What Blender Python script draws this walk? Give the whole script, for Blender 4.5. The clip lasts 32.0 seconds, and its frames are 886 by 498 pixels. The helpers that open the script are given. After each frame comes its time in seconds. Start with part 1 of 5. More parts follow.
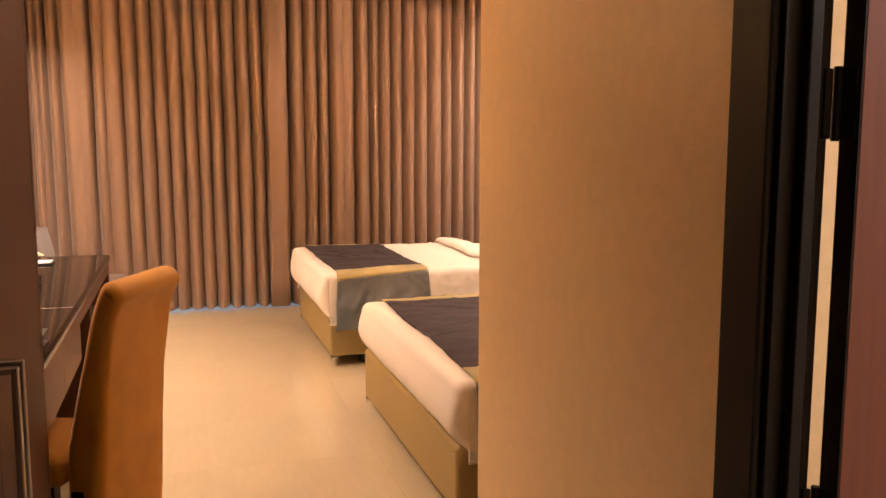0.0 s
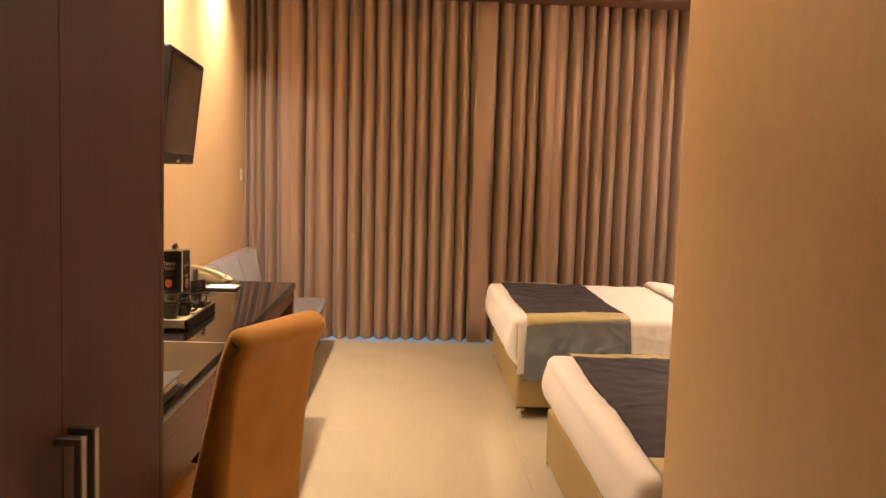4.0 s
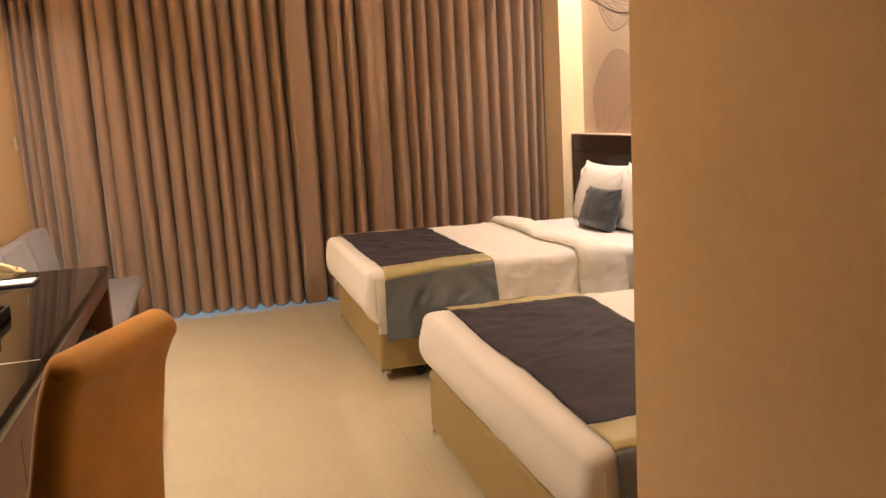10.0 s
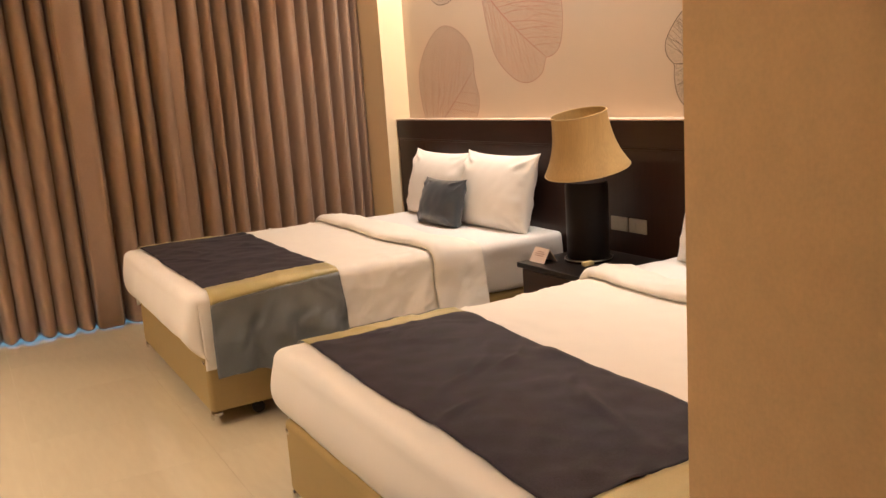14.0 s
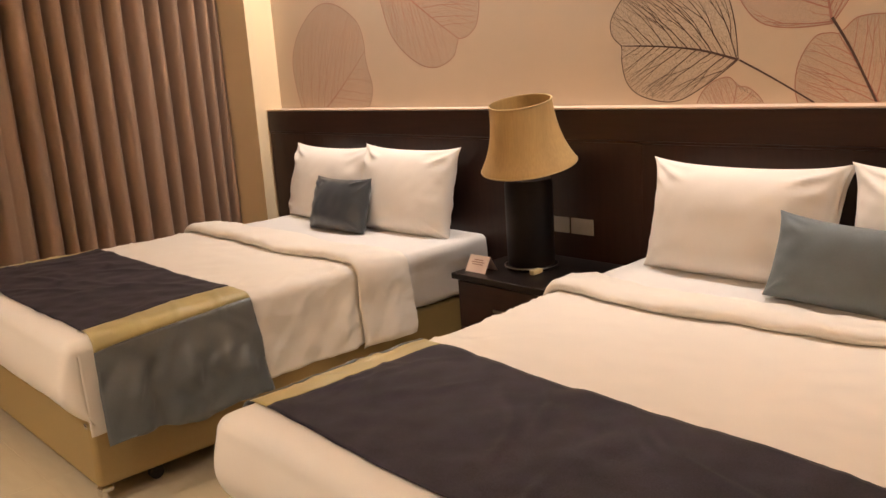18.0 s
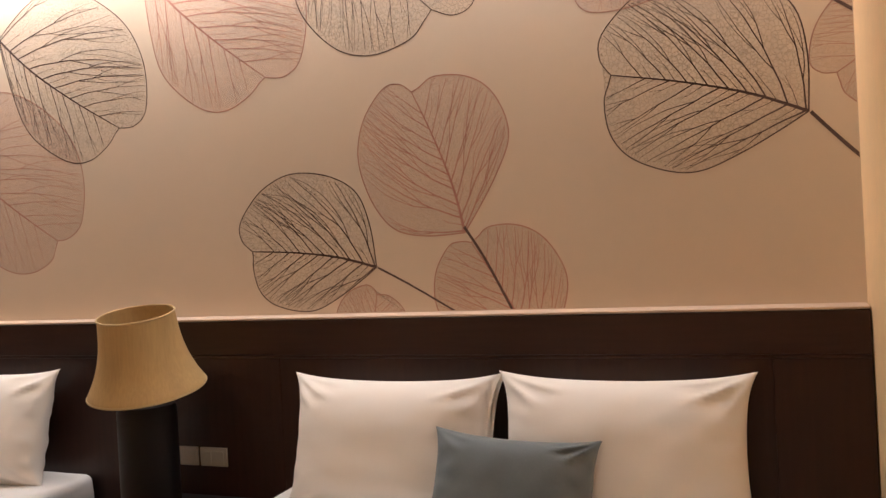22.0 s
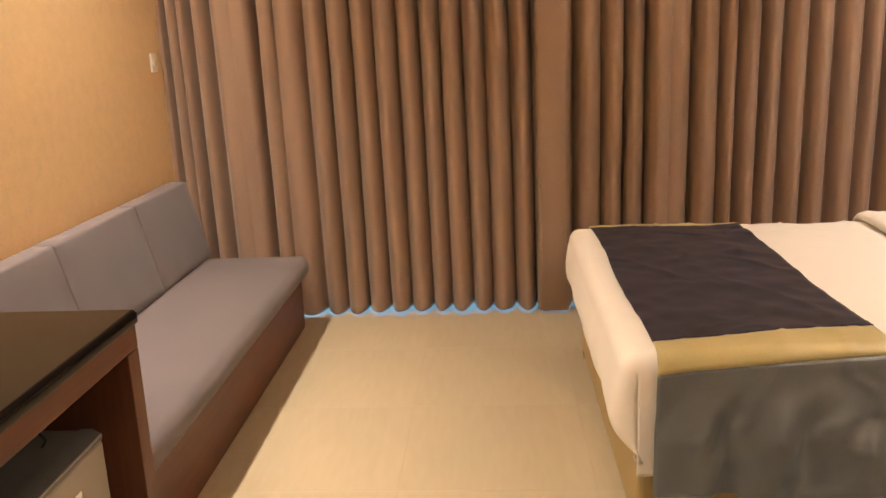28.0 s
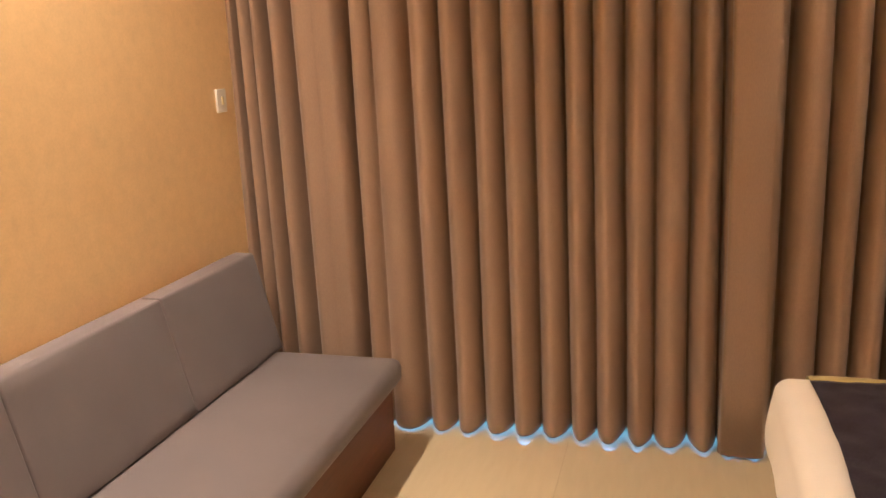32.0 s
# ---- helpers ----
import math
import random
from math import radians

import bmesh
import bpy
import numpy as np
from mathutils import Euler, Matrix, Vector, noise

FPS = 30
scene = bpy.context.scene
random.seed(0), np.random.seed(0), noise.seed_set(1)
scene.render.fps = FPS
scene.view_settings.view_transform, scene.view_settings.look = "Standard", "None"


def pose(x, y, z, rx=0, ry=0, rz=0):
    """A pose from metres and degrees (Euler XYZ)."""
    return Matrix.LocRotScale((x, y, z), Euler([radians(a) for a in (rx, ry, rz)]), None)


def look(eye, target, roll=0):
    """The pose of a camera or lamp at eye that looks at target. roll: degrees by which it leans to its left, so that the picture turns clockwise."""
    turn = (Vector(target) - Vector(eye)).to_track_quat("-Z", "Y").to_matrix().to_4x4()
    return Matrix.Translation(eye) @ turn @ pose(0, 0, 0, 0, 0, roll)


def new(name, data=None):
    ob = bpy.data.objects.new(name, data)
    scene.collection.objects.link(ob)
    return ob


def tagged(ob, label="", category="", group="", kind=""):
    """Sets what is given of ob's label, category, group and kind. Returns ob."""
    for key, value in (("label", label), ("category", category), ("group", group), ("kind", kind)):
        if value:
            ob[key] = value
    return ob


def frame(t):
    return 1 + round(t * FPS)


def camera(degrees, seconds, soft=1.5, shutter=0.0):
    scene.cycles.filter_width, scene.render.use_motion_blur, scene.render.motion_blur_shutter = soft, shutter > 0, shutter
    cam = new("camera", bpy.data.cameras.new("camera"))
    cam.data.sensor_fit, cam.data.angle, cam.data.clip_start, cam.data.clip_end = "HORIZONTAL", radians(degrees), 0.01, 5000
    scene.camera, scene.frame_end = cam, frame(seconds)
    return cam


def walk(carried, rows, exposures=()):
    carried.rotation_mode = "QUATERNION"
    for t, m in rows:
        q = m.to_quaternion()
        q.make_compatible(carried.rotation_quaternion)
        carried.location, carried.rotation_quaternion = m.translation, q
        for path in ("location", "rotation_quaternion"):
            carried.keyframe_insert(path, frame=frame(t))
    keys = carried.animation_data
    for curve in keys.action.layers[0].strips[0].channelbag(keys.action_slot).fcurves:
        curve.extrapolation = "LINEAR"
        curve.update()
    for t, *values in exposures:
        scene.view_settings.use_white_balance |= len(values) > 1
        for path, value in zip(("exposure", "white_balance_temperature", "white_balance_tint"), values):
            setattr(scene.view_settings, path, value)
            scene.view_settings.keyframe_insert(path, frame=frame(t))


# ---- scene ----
cam = camera(55.3, 32.0)
PATH = [
    (0, (0.197, -0.002, 1.325), (0.787, 1.894, 1.086), 0.1),
    (0.5, (0.279, 0.036, 1.314), (0.709, 1.975, 1.082), -1.3),
    (1, (0.223, 0.044, 1.331), (0.617, 1.992, 1.1), 0.8),
    (1.5, (0.266, 0.219, 1.346), (0.598, 2.178, 1.122), 1.0),
    (2, (0.259, 0.272, 1.34), (0.506, 2.246, 1.136), 1.7),
    (2.5, (0.336, 0.353, 1.351), (0.476, 2.339, 1.161), 2.1),
    (3, (0.37, 0.351, 1.353), (0.479, 2.342, 1.194), 1.8),
    (3.5, (0.442, 0.349, 1.357), (0.52, 2.341, 1.193), 1.9),
    (5.5, (0.264, 0.741, 1.353), (0.434, 2.718, 1.1), 1.2),
    (6, (0.257, 0.75, 1.351), (0.553, 2.712, 1.102), 2.1),
    (6.5, (0.262, 0.761, 1.348), (0.668, 2.704, 1.106), 1.8),
    (7, (0.266, 0.744, 1.353), (0.709, 2.682, 1.132), 1.0),
    (7.5, (0.237, 0.745, 1.355), (0.716, 2.679, 1.183), 1.6),
    (8, (0.231, 0.768, 1.343), (0.756, 2.69, 1.168), 2.3),
    (8.5, (0.229, 0.795, 1.346), (0.772, 2.706, 1.117), 2.2),
    (9, (0.235, 0.803, 1.337), (0.774, 2.71, 1.065), 0.6),
    (9.5, (0.249, 0.862, 1.33), (0.689, 2.789, 1.02), -0.9),
    (10, (0.28, 0.925, 1.331), (0.801, 2.83, 1.013), -3.1),
    (10.5, (0.261, 1.04, 1.326), (1.201, 2.774, 1.0), -3.5),
    (11, (0.176, 0.983, 1.345), (1.42, 2.512, 1.008), -5.3),
    (11.5, (0.167, 0.939, 1.34), (1.548, 2.342, 0.987), -5.4),
    (12, (0.169, 1.027, 1.339), (1.493, 2.485, 0.986), -3.2),
    (12.5, (0.26, 1.143, 1.332), (1.363, 2.767, 0.947), -2.1),
    (13, (0.285, 1.272, 1.339), (1.233, 2.984, 0.926), -2.8),
    (13.5, (0.261, 1.474, 1.354), (1.205, 3.196, 0.973), -4.4),
    (14, (0.265, 1.6, 1.336), (1.236, 3.306, 0.955), -4.0),
    (14.5, (0.315, 1.773, 1.329), (1.305, 3.469, 0.95), -3.7),
    (15, (0.336, 1.896, 1.346), (1.391, 3.558, 0.997), -2.9),
    (15.5, (0.3, 2.064, 1.348), (1.533, 3.597, 0.99), -4.2),
    (17.5, (0.201, 2.299, 1.329), (1.605, 3.66, 0.908), -2.8),
    (18, (0.186, 2.335, 1.351), (1.507, 3.772, 0.914), -3.9),
    (18.5, (0.213, 2.405, 1.348), (1.566, 3.811, 0.911), -4.1),
    (19, (0.242, 2.512, 1.334), (1.775, 3.72, 0.896), -4.6),
    (19.5, (0.229, 2.601, 1.361), (1.928, 3.546, 0.895), -5.4),
    (20, (0.218, 2.631, 1.355), (1.959, 3.507, 0.905), -4.3),
    (20.5, (0.223, 2.632, 1.35), (1.961, 3.524, 0.922), -3.2),
    (21, (0.298, 2.575, 1.365), (2.089, 3.398, 1.029), -3.0),
    (21.5, (0.387, 2.549, 1.345), (2.247, 3.277, 1.231), -2.5),
    (22, (0.453, 2.589, 1.357), (2.318, 3.313, 1.338), -3.1),
    (22.5, (0.584, 2.682, 1.367), (2.454, 3.389, 1.418), -4.4),
    (23, (0.659, 2.703, 1.375), (2.513, 3.444, 1.482), -4.4),
    (23.5, (0.704, 2.685, 1.358), (2.491, 3.563, 1.54), -2.8),
    (24, (0.704, 2.686, 1.36), (2.423, 3.692, 1.544), -2.2),
    (24.5, (0.707, 2.69, 1.338), (2.327, 3.855, 1.47), -1.4),
    (25, (0.705, 2.681, 1.302), (2.151, 4.063, 1.331), -1.0),
    (25.5, (0.71, 2.673, 1.3), (1.914, 4.267, 1.196), -1.0),
    (27.5, (0.697, 2.956, 1.343), (0.873, 4.896, 0.89), -1.6),
    (28, (0.693, 3.009, 1.351), (0.567, 4.944, 0.861), -2.4),
    (28.5, (0.722, 3.087, 1.34), (0.238, 4.966, 0.854), -1.4),
    (29, (0.742, 3.132, 1.336), (0.01, 4.922, 0.827), -1.5),
    (29.5, (0.746, 3.201, 1.344), (-0.057, 4.95, 0.8), -2.3),
    (30, (0.676, 3.349, 1.328), (-0.106, 5.101, 0.762), -3.1),
    (30.5, (0.655, 3.505, 1.341), (0.013, 5.309, 0.762), -4.1),
    (31, (0.724, 3.713, 1.362), (0.223, 5.574, 0.829), -3.4),
    (31.5, (0.817, 3.961, 1.407), (0.325, 5.835, 0.911), -3.0),
    (32, (0.735, 4.156, 1.433), (0.205, 6.029, 0.972), -2.4),
]
EXPOSURES = [
    (0.0, 0.38, 7600, 28), (1.0, 0.48, 7450, 25), (2.0, 0.52, 7050, 20), (3.5, 0.28, 6950, 16), (6.0, 0.10, 6500, 11), (7.0, -0.04, 6500, 11), (9.0, 0.0, 6500, 11), (12.0, -0.12, 6300, 11),
    (14.0, -0.12, 6270, 10), (15.0, -0.34, 6230, 10), (18.0, -0.34, 6100, 10), (20.0, -0.17, 5920, 9), (21.0, -0.20, 5750, 9), (22.0, -0.72, 5560, 9), (23.0, -0.86, 5370, 9),
    (24.0, -1.06, 5240, 10), (25.0, -0.88, 5800, 11), (28.0, 0.04, 6280, 9), (30.0, 0.08, 6350, 9), (32.0, 0.06, 6520, 12),
]
walk(cam, [(t, look(eye, target, roll)) for t, eye, target, roll in PATH], EXPOSURES)
SKY = 0.15
LEFT_LAMPS = ((6.05, 22, 108), (4.85, 33, 118), (3.40, 27, 128))
MURAL_SLOT = ((5.50, 2.2, 80, 2.44), (3.40, 2.1, 63, 2.50))
# added fill lamps under the ceiling, no fixture known: x, y, watts
CEILING_FILL = ((0.45, 0.3, 0.1), (0.30, 3.20, 6.5), (2.15, 5.85, 6.0))
CHAIR = pose(-0.172, 2.752, 0.015, 0, 0, 65)

# ---- light ----
world = bpy.data.worlds.new("sky")
scene.world = world
world.use_nodes = True
wn = world.node_tree.nodes
sky = wn.new("ShaderNodeTexSky")
sky.sky_type, sky.sun_disc = "NISHITA", False
sky.sun_elevation, sky.sun_rotation = radians(40), radians(200)
world.node_tree.links.new(sky.outputs[0], wn["Background"].inputs[0])
wn["Background"].inputs[1].default_value = SKY

WARM = (1.0, 0.80, 0.62)


def lamp(name, at, to, size, power, colour=WARM, spread=180, long=0.0):
    data = bpy.data.lights.new(name, "AREA")
    data.shape, data.size, data.energy, data.color = ("RECTANGLE" if long else "DISK"), size, power, colour
    if long:
        data.size_y = long
    data.spread = radians(spread)
    ob = new(name, data)
    ob.matrix_world = look(at, to)
    return ob


# wall washers in the slots along the two long walls, added ceiling and passage fill, the bathroom
for y_at, watts, spread in LEFT_LAMPS:
    lamp("wall_washer", (-0.70, y_at, 2.84), (-0.86, y_at, 1.2), 0.10, watts, spread=spread)
for y_at, length, watts, aim in MURAL_SLOT:
    lamp("slot_lamp", (2.91, y_at, 2.71), (3.16, y_at - 0.001, aim), length, watts, (1.0, 0.83, 0.69), long=0.05)
for x_at, y_at, watts in CEILING_FILL:
    lamp("ceiling_fill", (x_at, y_at, 2.84), (x_at, y_at + 0.001, 0), 0.45, watts)
lamp("bathroom_lamp", (2.35, 0.2, 2.5), (2.35, 0.201, 0), 0.3, 40, (0.86, 0.93, 1.0))
# daylight in the window opening, behind the curtains
lamp("window_daylight", (0.93, 7.212, 1.25), (0.93, 6.0, 1.25), 3.3, 165, (0.10, 0.45, 1.0), long=2.3)


# ---- materials ----
def nodes_of(name):
    m = bpy.data.materials.new(name)
    m.use_nodes = True
    return m, m.node_tree.nodes, m.node_tree.links, m.node_tree.nodes["Principled BSDF"]


def surface(name, colour, rough=0.6, metal=0.0, vary=0.12, blotch=3.0, grain=60.0, stretch=(1, 1, 1), bump=0.15,
            depth=0.002, sheen=0.0, coat=0.0, weave=0.0, each=0.0, spec=0.5, tint=None, rough_vary=0.1):
    """A principled surface with colour variation at two scales, relief and roughness variation, in metres."""
    m, n, l, b = nodes_of(name)
    co = n.new("ShaderNodeTexCoord")
    mp = n.new("ShaderNodeMapping")
    mp.inputs["Scale"].default_value = stretch
    l.new(co.outputs["Object"], mp.inputs[0])
    big, fine = n.new("ShaderNodeTexNoise"), n.new("ShaderNodeTexNoise")
    big.inputs["Scale"].default_value, fine.inputs["Scale"].default_value = blotch, grain
    big.inputs["Detail"].default_value, fine.inputs["Detail"].default_value = 3, 4
    for t in (big, fine):
        l.new(mp.outputs[0], t.inputs["Vector"])
    add = n.new("ShaderNodeMath")
    add.operation = "ADD"
    l.new(big.outputs[0], add.inputs[0])
    l.new(fine.outputs[0], add.inputs[1])
    ramp = n.new("ShaderNodeMapRange")
    ramp.inputs["From Min"].default_value, ramp.inputs["From Max"].default_value = 0.6, 1.4
    l.new(add.outputs[0], ramp.inputs["Value"])
    mix = n.new("ShaderNodeMix")
    mix.data_type = "RGBA"
    tint = tint or colour
    mix.inputs["A"].default_value = (*[c * (1 - vary) for c in colour], 1)
    mix.inputs["B"].default_value = (*[min(1, c * (1 + vary)) for c in tint], 1)
    l.new(ramp.outputs[0], mix.inputs["Factor"])
    out = mix.outputs["Result"]
    if each:
        info, hsv, mr = n.new("ShaderNodeObjectInfo"), n.new("ShaderNodeHueSaturation"), n.new("ShaderNodeMapRange")
        mr.inputs["To Min"].default_value, mr.inputs["To Max"].default_value = 1 - each, 1 + each
        l.new(info.outputs["Random"], mr.inputs["Value"])
        l.new(mr.outputs[0], hsv.inputs["Value"])
        l.new(out, hsv.inputs["Color"])
        out = hsv.outputs[0]
    l.new(out, b.inputs["Base Color"])
    height = fine.outputs[0]
    if weave:
        sep = n.new("ShaderNodeTexNoise")
        sep.inputs["Scale"].default_value = weave
        sep.inputs["Detail"].default_value = 2
        wide = n.new("ShaderNodeMapping")
        wide.inputs["Scale"].default_value = (1, 1, 0.12)
        l.new(co.outputs["Object"], wide.inputs[0])
        l.new(wide.outputs[0], sep.inputs["Vector"])
        two = n.new("ShaderNodeMath")
        two.operation = "ADD"
        l.new(sep.outputs[0], two.inputs[0])
        l.new(fine.outputs[0], two.inputs[1])
        height = two.outputs[0]
    bp = n.new("ShaderNodeBump")
    bp.inputs["Strength"].default_value, bp.inputs["Distance"].default_value = bump, depth
    l.new(height, bp.inputs["Height"])
    l.new(bp.outputs[0], b.inputs["Normal"])
    rr = n.new("ShaderNodeMapRange")
    rr.inputs["To Min"].default_value, rr.inputs["To Max"].default_value = max(0.02, rough - rough_vary * rough), min(1, rough + rough_vary * rough)
    l.new(big.outputs[0], rr.inputs["Value"])
    l.new(rr.outputs[0], b.inputs["Roughness"])
    b.inputs["Metallic"].default_value = metal
    b.inputs["Specular IOR Level"].default_value = spec
    b.inputs["Sheen Weight"].default_value = sheen
    b.inputs["Sheen Roughness"].default_value = 0.4
    b.inputs["Coat Weight"].default_value = coat
    b.inputs["Coat Roughness"].default_value = 0.08
    return m


def glass(name, colour=(1, 1, 1), rough=0.02, alpha=None):
    m, n, l, b = nodes_of(name)
    b.inputs["Base Color"].default_value = (*colour, 1)
    b.inputs["Roughness"].default_value = rough
    if alpha is None:
        b.inputs["Transmission Weight"].default_value = 1.0
        b.inputs["IOR"].default_value = 1.45
    else:
        b.inputs["Alpha"].default_value = alpha
    return m


WALLPAPER = surface("wallpaper", (0.79, 0.56, 0.30), 0.46, vary=0.07, blotch=22, grain=150, weave=260, bump=0.35, depth=0.0008, spec=0.7)
CREAM = surface("cream_paint", (0.80, 0.66, 0.44), 0.6, vary=0.04, blotch=2, grain=150, bump=0.08, depth=0.0006)
PLASTER = surface("white_plaster", (0.78, 0.74, 0.68), 0.8, vary=0.04, blotch=1.5, grain=120, bump=0.1, depth=0.001)
MURAL = surface("mural_paper", (0.63, 0.525, 0.40), 0.65, vary=0.05, blotch=1.0, grain=500, weave=350, bump=0.12, depth=0.0005, spec=0.3, tint=(0.63, 0.52, 0.41))
LEDGE = surface("ledge_paint", (0.52, 0.40, 0.30), 0.6, vary=0.06, grain=150, bump=0.05)
TILE = surface("floor_tile", (0.535, 0.455, 0.312), 0.15, vary=0.05, blotch=2.2, grain=26, stretch=(1.4, 0.25, 1), bump=0.02, depth=0.0004, each=0.008, rough_vary=0.3, coat=0.5)
GROUT = surface("grout", (0.515, 0.438, 0.30), 0.7, grain=200)
WOOD = surface("dark_wood", (0.0275, 0.0095, 0.0053), 0.46, vary=0.35, blotch=5, grain=60, stretch=(1, 1, 0.06), bump=0.06, depth=0.0006, coat=0.03, spec=0.35)
WOOD_H = surface("dark_wood_level", (0.0275, 0.0095, 0.0053), 0.46, vary=0.35, blotch=5, grain=60, stretch=(1, 0.06, 1), bump=0.06, depth=0.0006, coat=0.03, spec=0.35)
BEAM = surface("beam_wood", (0.085, 0.026, 0.012), 0.4, vary=0.25, blotch=4, grain=50, stretch=(0.08, 0.08, 1), bump=0.06, depth=0.0006)
WARDROBE = surface("wardrobe_wood", (0.070, 0.0265, 0.0155), 0.50, vary=0.26, blotch=6, grain=90, stretch=(1, 1, 0.05), bump=0.05, depth=0.0005, spec=0.15)
DESKWOOD = surface("desk_wood", (0.098, 0.036, 0.018), 0.48, vary=0.28, blotch=6, grain=70, stretch=(1, 0.05, 1), bump=0.05, depth=0.0005, coat=0.03, spec=0.35)
DESKWOOD_V = surface("desk_wood_upright", (0.098, 0.036, 0.018), 0.48, vary=0.28, blotch=6, grain=70, stretch=(1, 1, 0.05), bump=0.05, depth=0.0005, coat=0.03, spec=0.35)
DOORWOOD = surface("door_wood", (0.145, 0.036, 0.018), 0.4, vary=0.3, blotch=6, grain=80, stretch=(1, 1, 0.04), bump=0.06, depth=0.0006)
BLACKWOOD = surface("black_wood", (0.0115, 0.008, 0.0065), 0.46, vary=0.3, grain=70, stretch=(1, 1, 0.06), bump=0.05, depth=0.0005, spec=0.2)
BLACKSTONE = surface("black_stone", (0.006, 0.005, 0.0045), 0.05, vary=0.1, bump=0.0, spec=0.17, rough_vary=0.2)
SEAM = surface("glass_edge", (0.86, 0.82, 0.74), 0.35, bump=0)
CURTAIN = surface("curtain_cloth", (0.294, 0.199, 0.142), 0.62, vary=0.10, blotch=2.5, grain=350, weave=500, stretch=(1, 1, 0.25), bump=0.25, depth=0.0008, sheen=0.25)
LINEN = surface("white_linen", (0.85, 0.815, 0.755), 0.75, vary=0.02, blotch=2, grain=420, weave=300, bump=0.12, depth=0.0008, sheen=0.15)
COVER = surface("white_cotton", (0.82, 0.785, 0.74), 0.7, vary=0.02, blotch=3, grain=420, weave=300, bump=0.12, depth=0.0008, sheen=0.1)
SHEET = surface("white_sheet", (0.76, 0.75, 0.74), 0.7, vary=0.02, blotch=4, grain=60, weave=14, bump=0.2, depth=0.003)
PLUM = surface("plum_velvet", (0.0205, 0.0170, 0.0290), 0.72, vary=0.8, blotch=15, grain=300, bump=0.3, depth=0.001, sheen=0.09, spec=0.25)
GOLD = surface("gold_satin", (0.46, 0.39, 0.175), 0.38, vary=0.12, blotch=6, grain=300, bump=0.1, depth=0.0006, sheen=0.2)
DARKSATIN = surface("dark_satin", (0.055, 0.068, 0.085), 0.32, vary=0.2, blotch=6, grain=300, bump=0.12, depth=0.0006, sheen=0.2, metal=0.2)
SATIN = surface("blue_grey_satin", (0.138, 0.156, 0.164), 0.36, metal=0.28, vary=0.10, blotch=2, rough_vary=0.0, grain=300, bump=0.12, depth=0.0006, sheen=0.3)
CUSHION = surface("grey_linen", (0.120, 0.150, 0.168), 0.6, vary=0.14, blotch=10, grain=420, weave=500, bump=0.3, depth=0.0008, sheen=0.25)
VINYL = surface("tan_vinyl", (0.36, 0.265, 0.105), 0.5, vary=0.08, blotch=3, grain=260, bump=0.15, depth=0.0006)
SOFA = surface("lavender_grey_cloth", (0.116, 0.098, 0.102), 0.85, vary=0.14, blotch=5, grain=600, weave=600, bump=0.35, depth=0.0008, sheen=0.2)
SUEDE = surface("orange_suede", (0.47, 0.218, 0.034), 0.8, vary=0.24, blotch=9, grain=350, bump=0.25, depth=0.0008, sheen=0.22, spec=0.25)
SHADE = surface("lamp_shade_cloth", (0.48, 0.335, 0.140), 0.75, vary=0.13, blotch=14, grain=160, stretch=(1, 1, 0.07), bump=0.25, depth=0.0010)
TRIM = surface("shade_trim", (0.46, 0.34, 0.16), 0.7, grain=400)
LACQUER = surface("black_lacquer", (0.010, 0.007, 0.006), 0.34, vary=0.2, bump=0.02, spec=0.25)
LAMPBODY = surface("lamp_black", (0.008, 0.006, 0.0055), 0.5, vary=0.2, grain=200, bump=0.05, spec=0.2)
BRASS = surface("brass", (0.42, 0.28, 0.10), 0.3, metal=1.0, grain=200, bump=0.05)
DARKSTEEL = surface("dark_brushed_steel", (0.30, 0.26, 0.225), 0.30, metal=1.0, vary=0.08, grain=300, stretch=(1, 1, 0.1), bump=0.05)
STEEL = surface("brushed_steel", (0.52, 0.48, 0.43), 0.28, metal=1.0, vary=0.08, grain=300, stretch=(1, 1, 0.1), bump=0.05)
CHROME = surface("chrome", (0.75, 0.73, 0.70), 0.12, metal=1.0, bump=0.0)
PLASTIC = surface("black_plastic", (0.012, 0.011, 0.011), 0.38, vary=0.2, grain=300, bump=0.05, spec=0.3)
SCREEN = surface("tv_screen", (0.010, 0.008, 0.007), 0.10, vary=0.1, bump=0.0, spec=0.22)
IVORY = surface("ivory_plastic", (0.66, 0.57, 0.32), 0.4, vary=0.05, grain=200, bump=0.03)
PLATE = surface("dull_plate", (0.40, 0.38, 0.33), 0.4, vary=0.05, grain=200, bump=0.02)
WHITE = surface("white_plastic", (0.76, 0.73, 0.66), 0.4, vary=0.03, grain=200, bump=0.02)
PAPER = surface("paper", (0.83, 0.80, 0.75), 0.8, vary=0.02, grain=300, bump=0.05)
PINKCARD = surface("pink_card", (0.74, 0.60, 0.52), 0.75, vary=0.03, grain=300, bump=0.05)
PRINT = surface("dark_print", (0.016, 0.014, 0.013), 0.6, vary=0.15, bump=0, spec=0.2)
SILVER = surface("fridge_grey", (0.36, 0.33, 0.29), 0.42, vary=0.06, grain=300, bump=0.05, metal=0.3)
LEATHER = surface("dark_leather", (0.035, 0.030, 0.030), 0.5, vary=0.15, grain=300, bump=0.3, depth=0.0008)
TAUPE = surface("taupe_leather", (0.30, 0.265, 0.225), 0.55, vary=0.1, grain=300, bump=0.3, depth=0.0008)
TRIMGREY = surface("grey_trim", (0.090, 0.092, 0.094), 0.42, vary=0.1, grain=300, bump=0.05)
LEATHER_G = surface("grey_leather", (0.16, 0.145, 0.135), 0.55, vary=0.1, grain=300, bump=0.3, depth=0.0008)
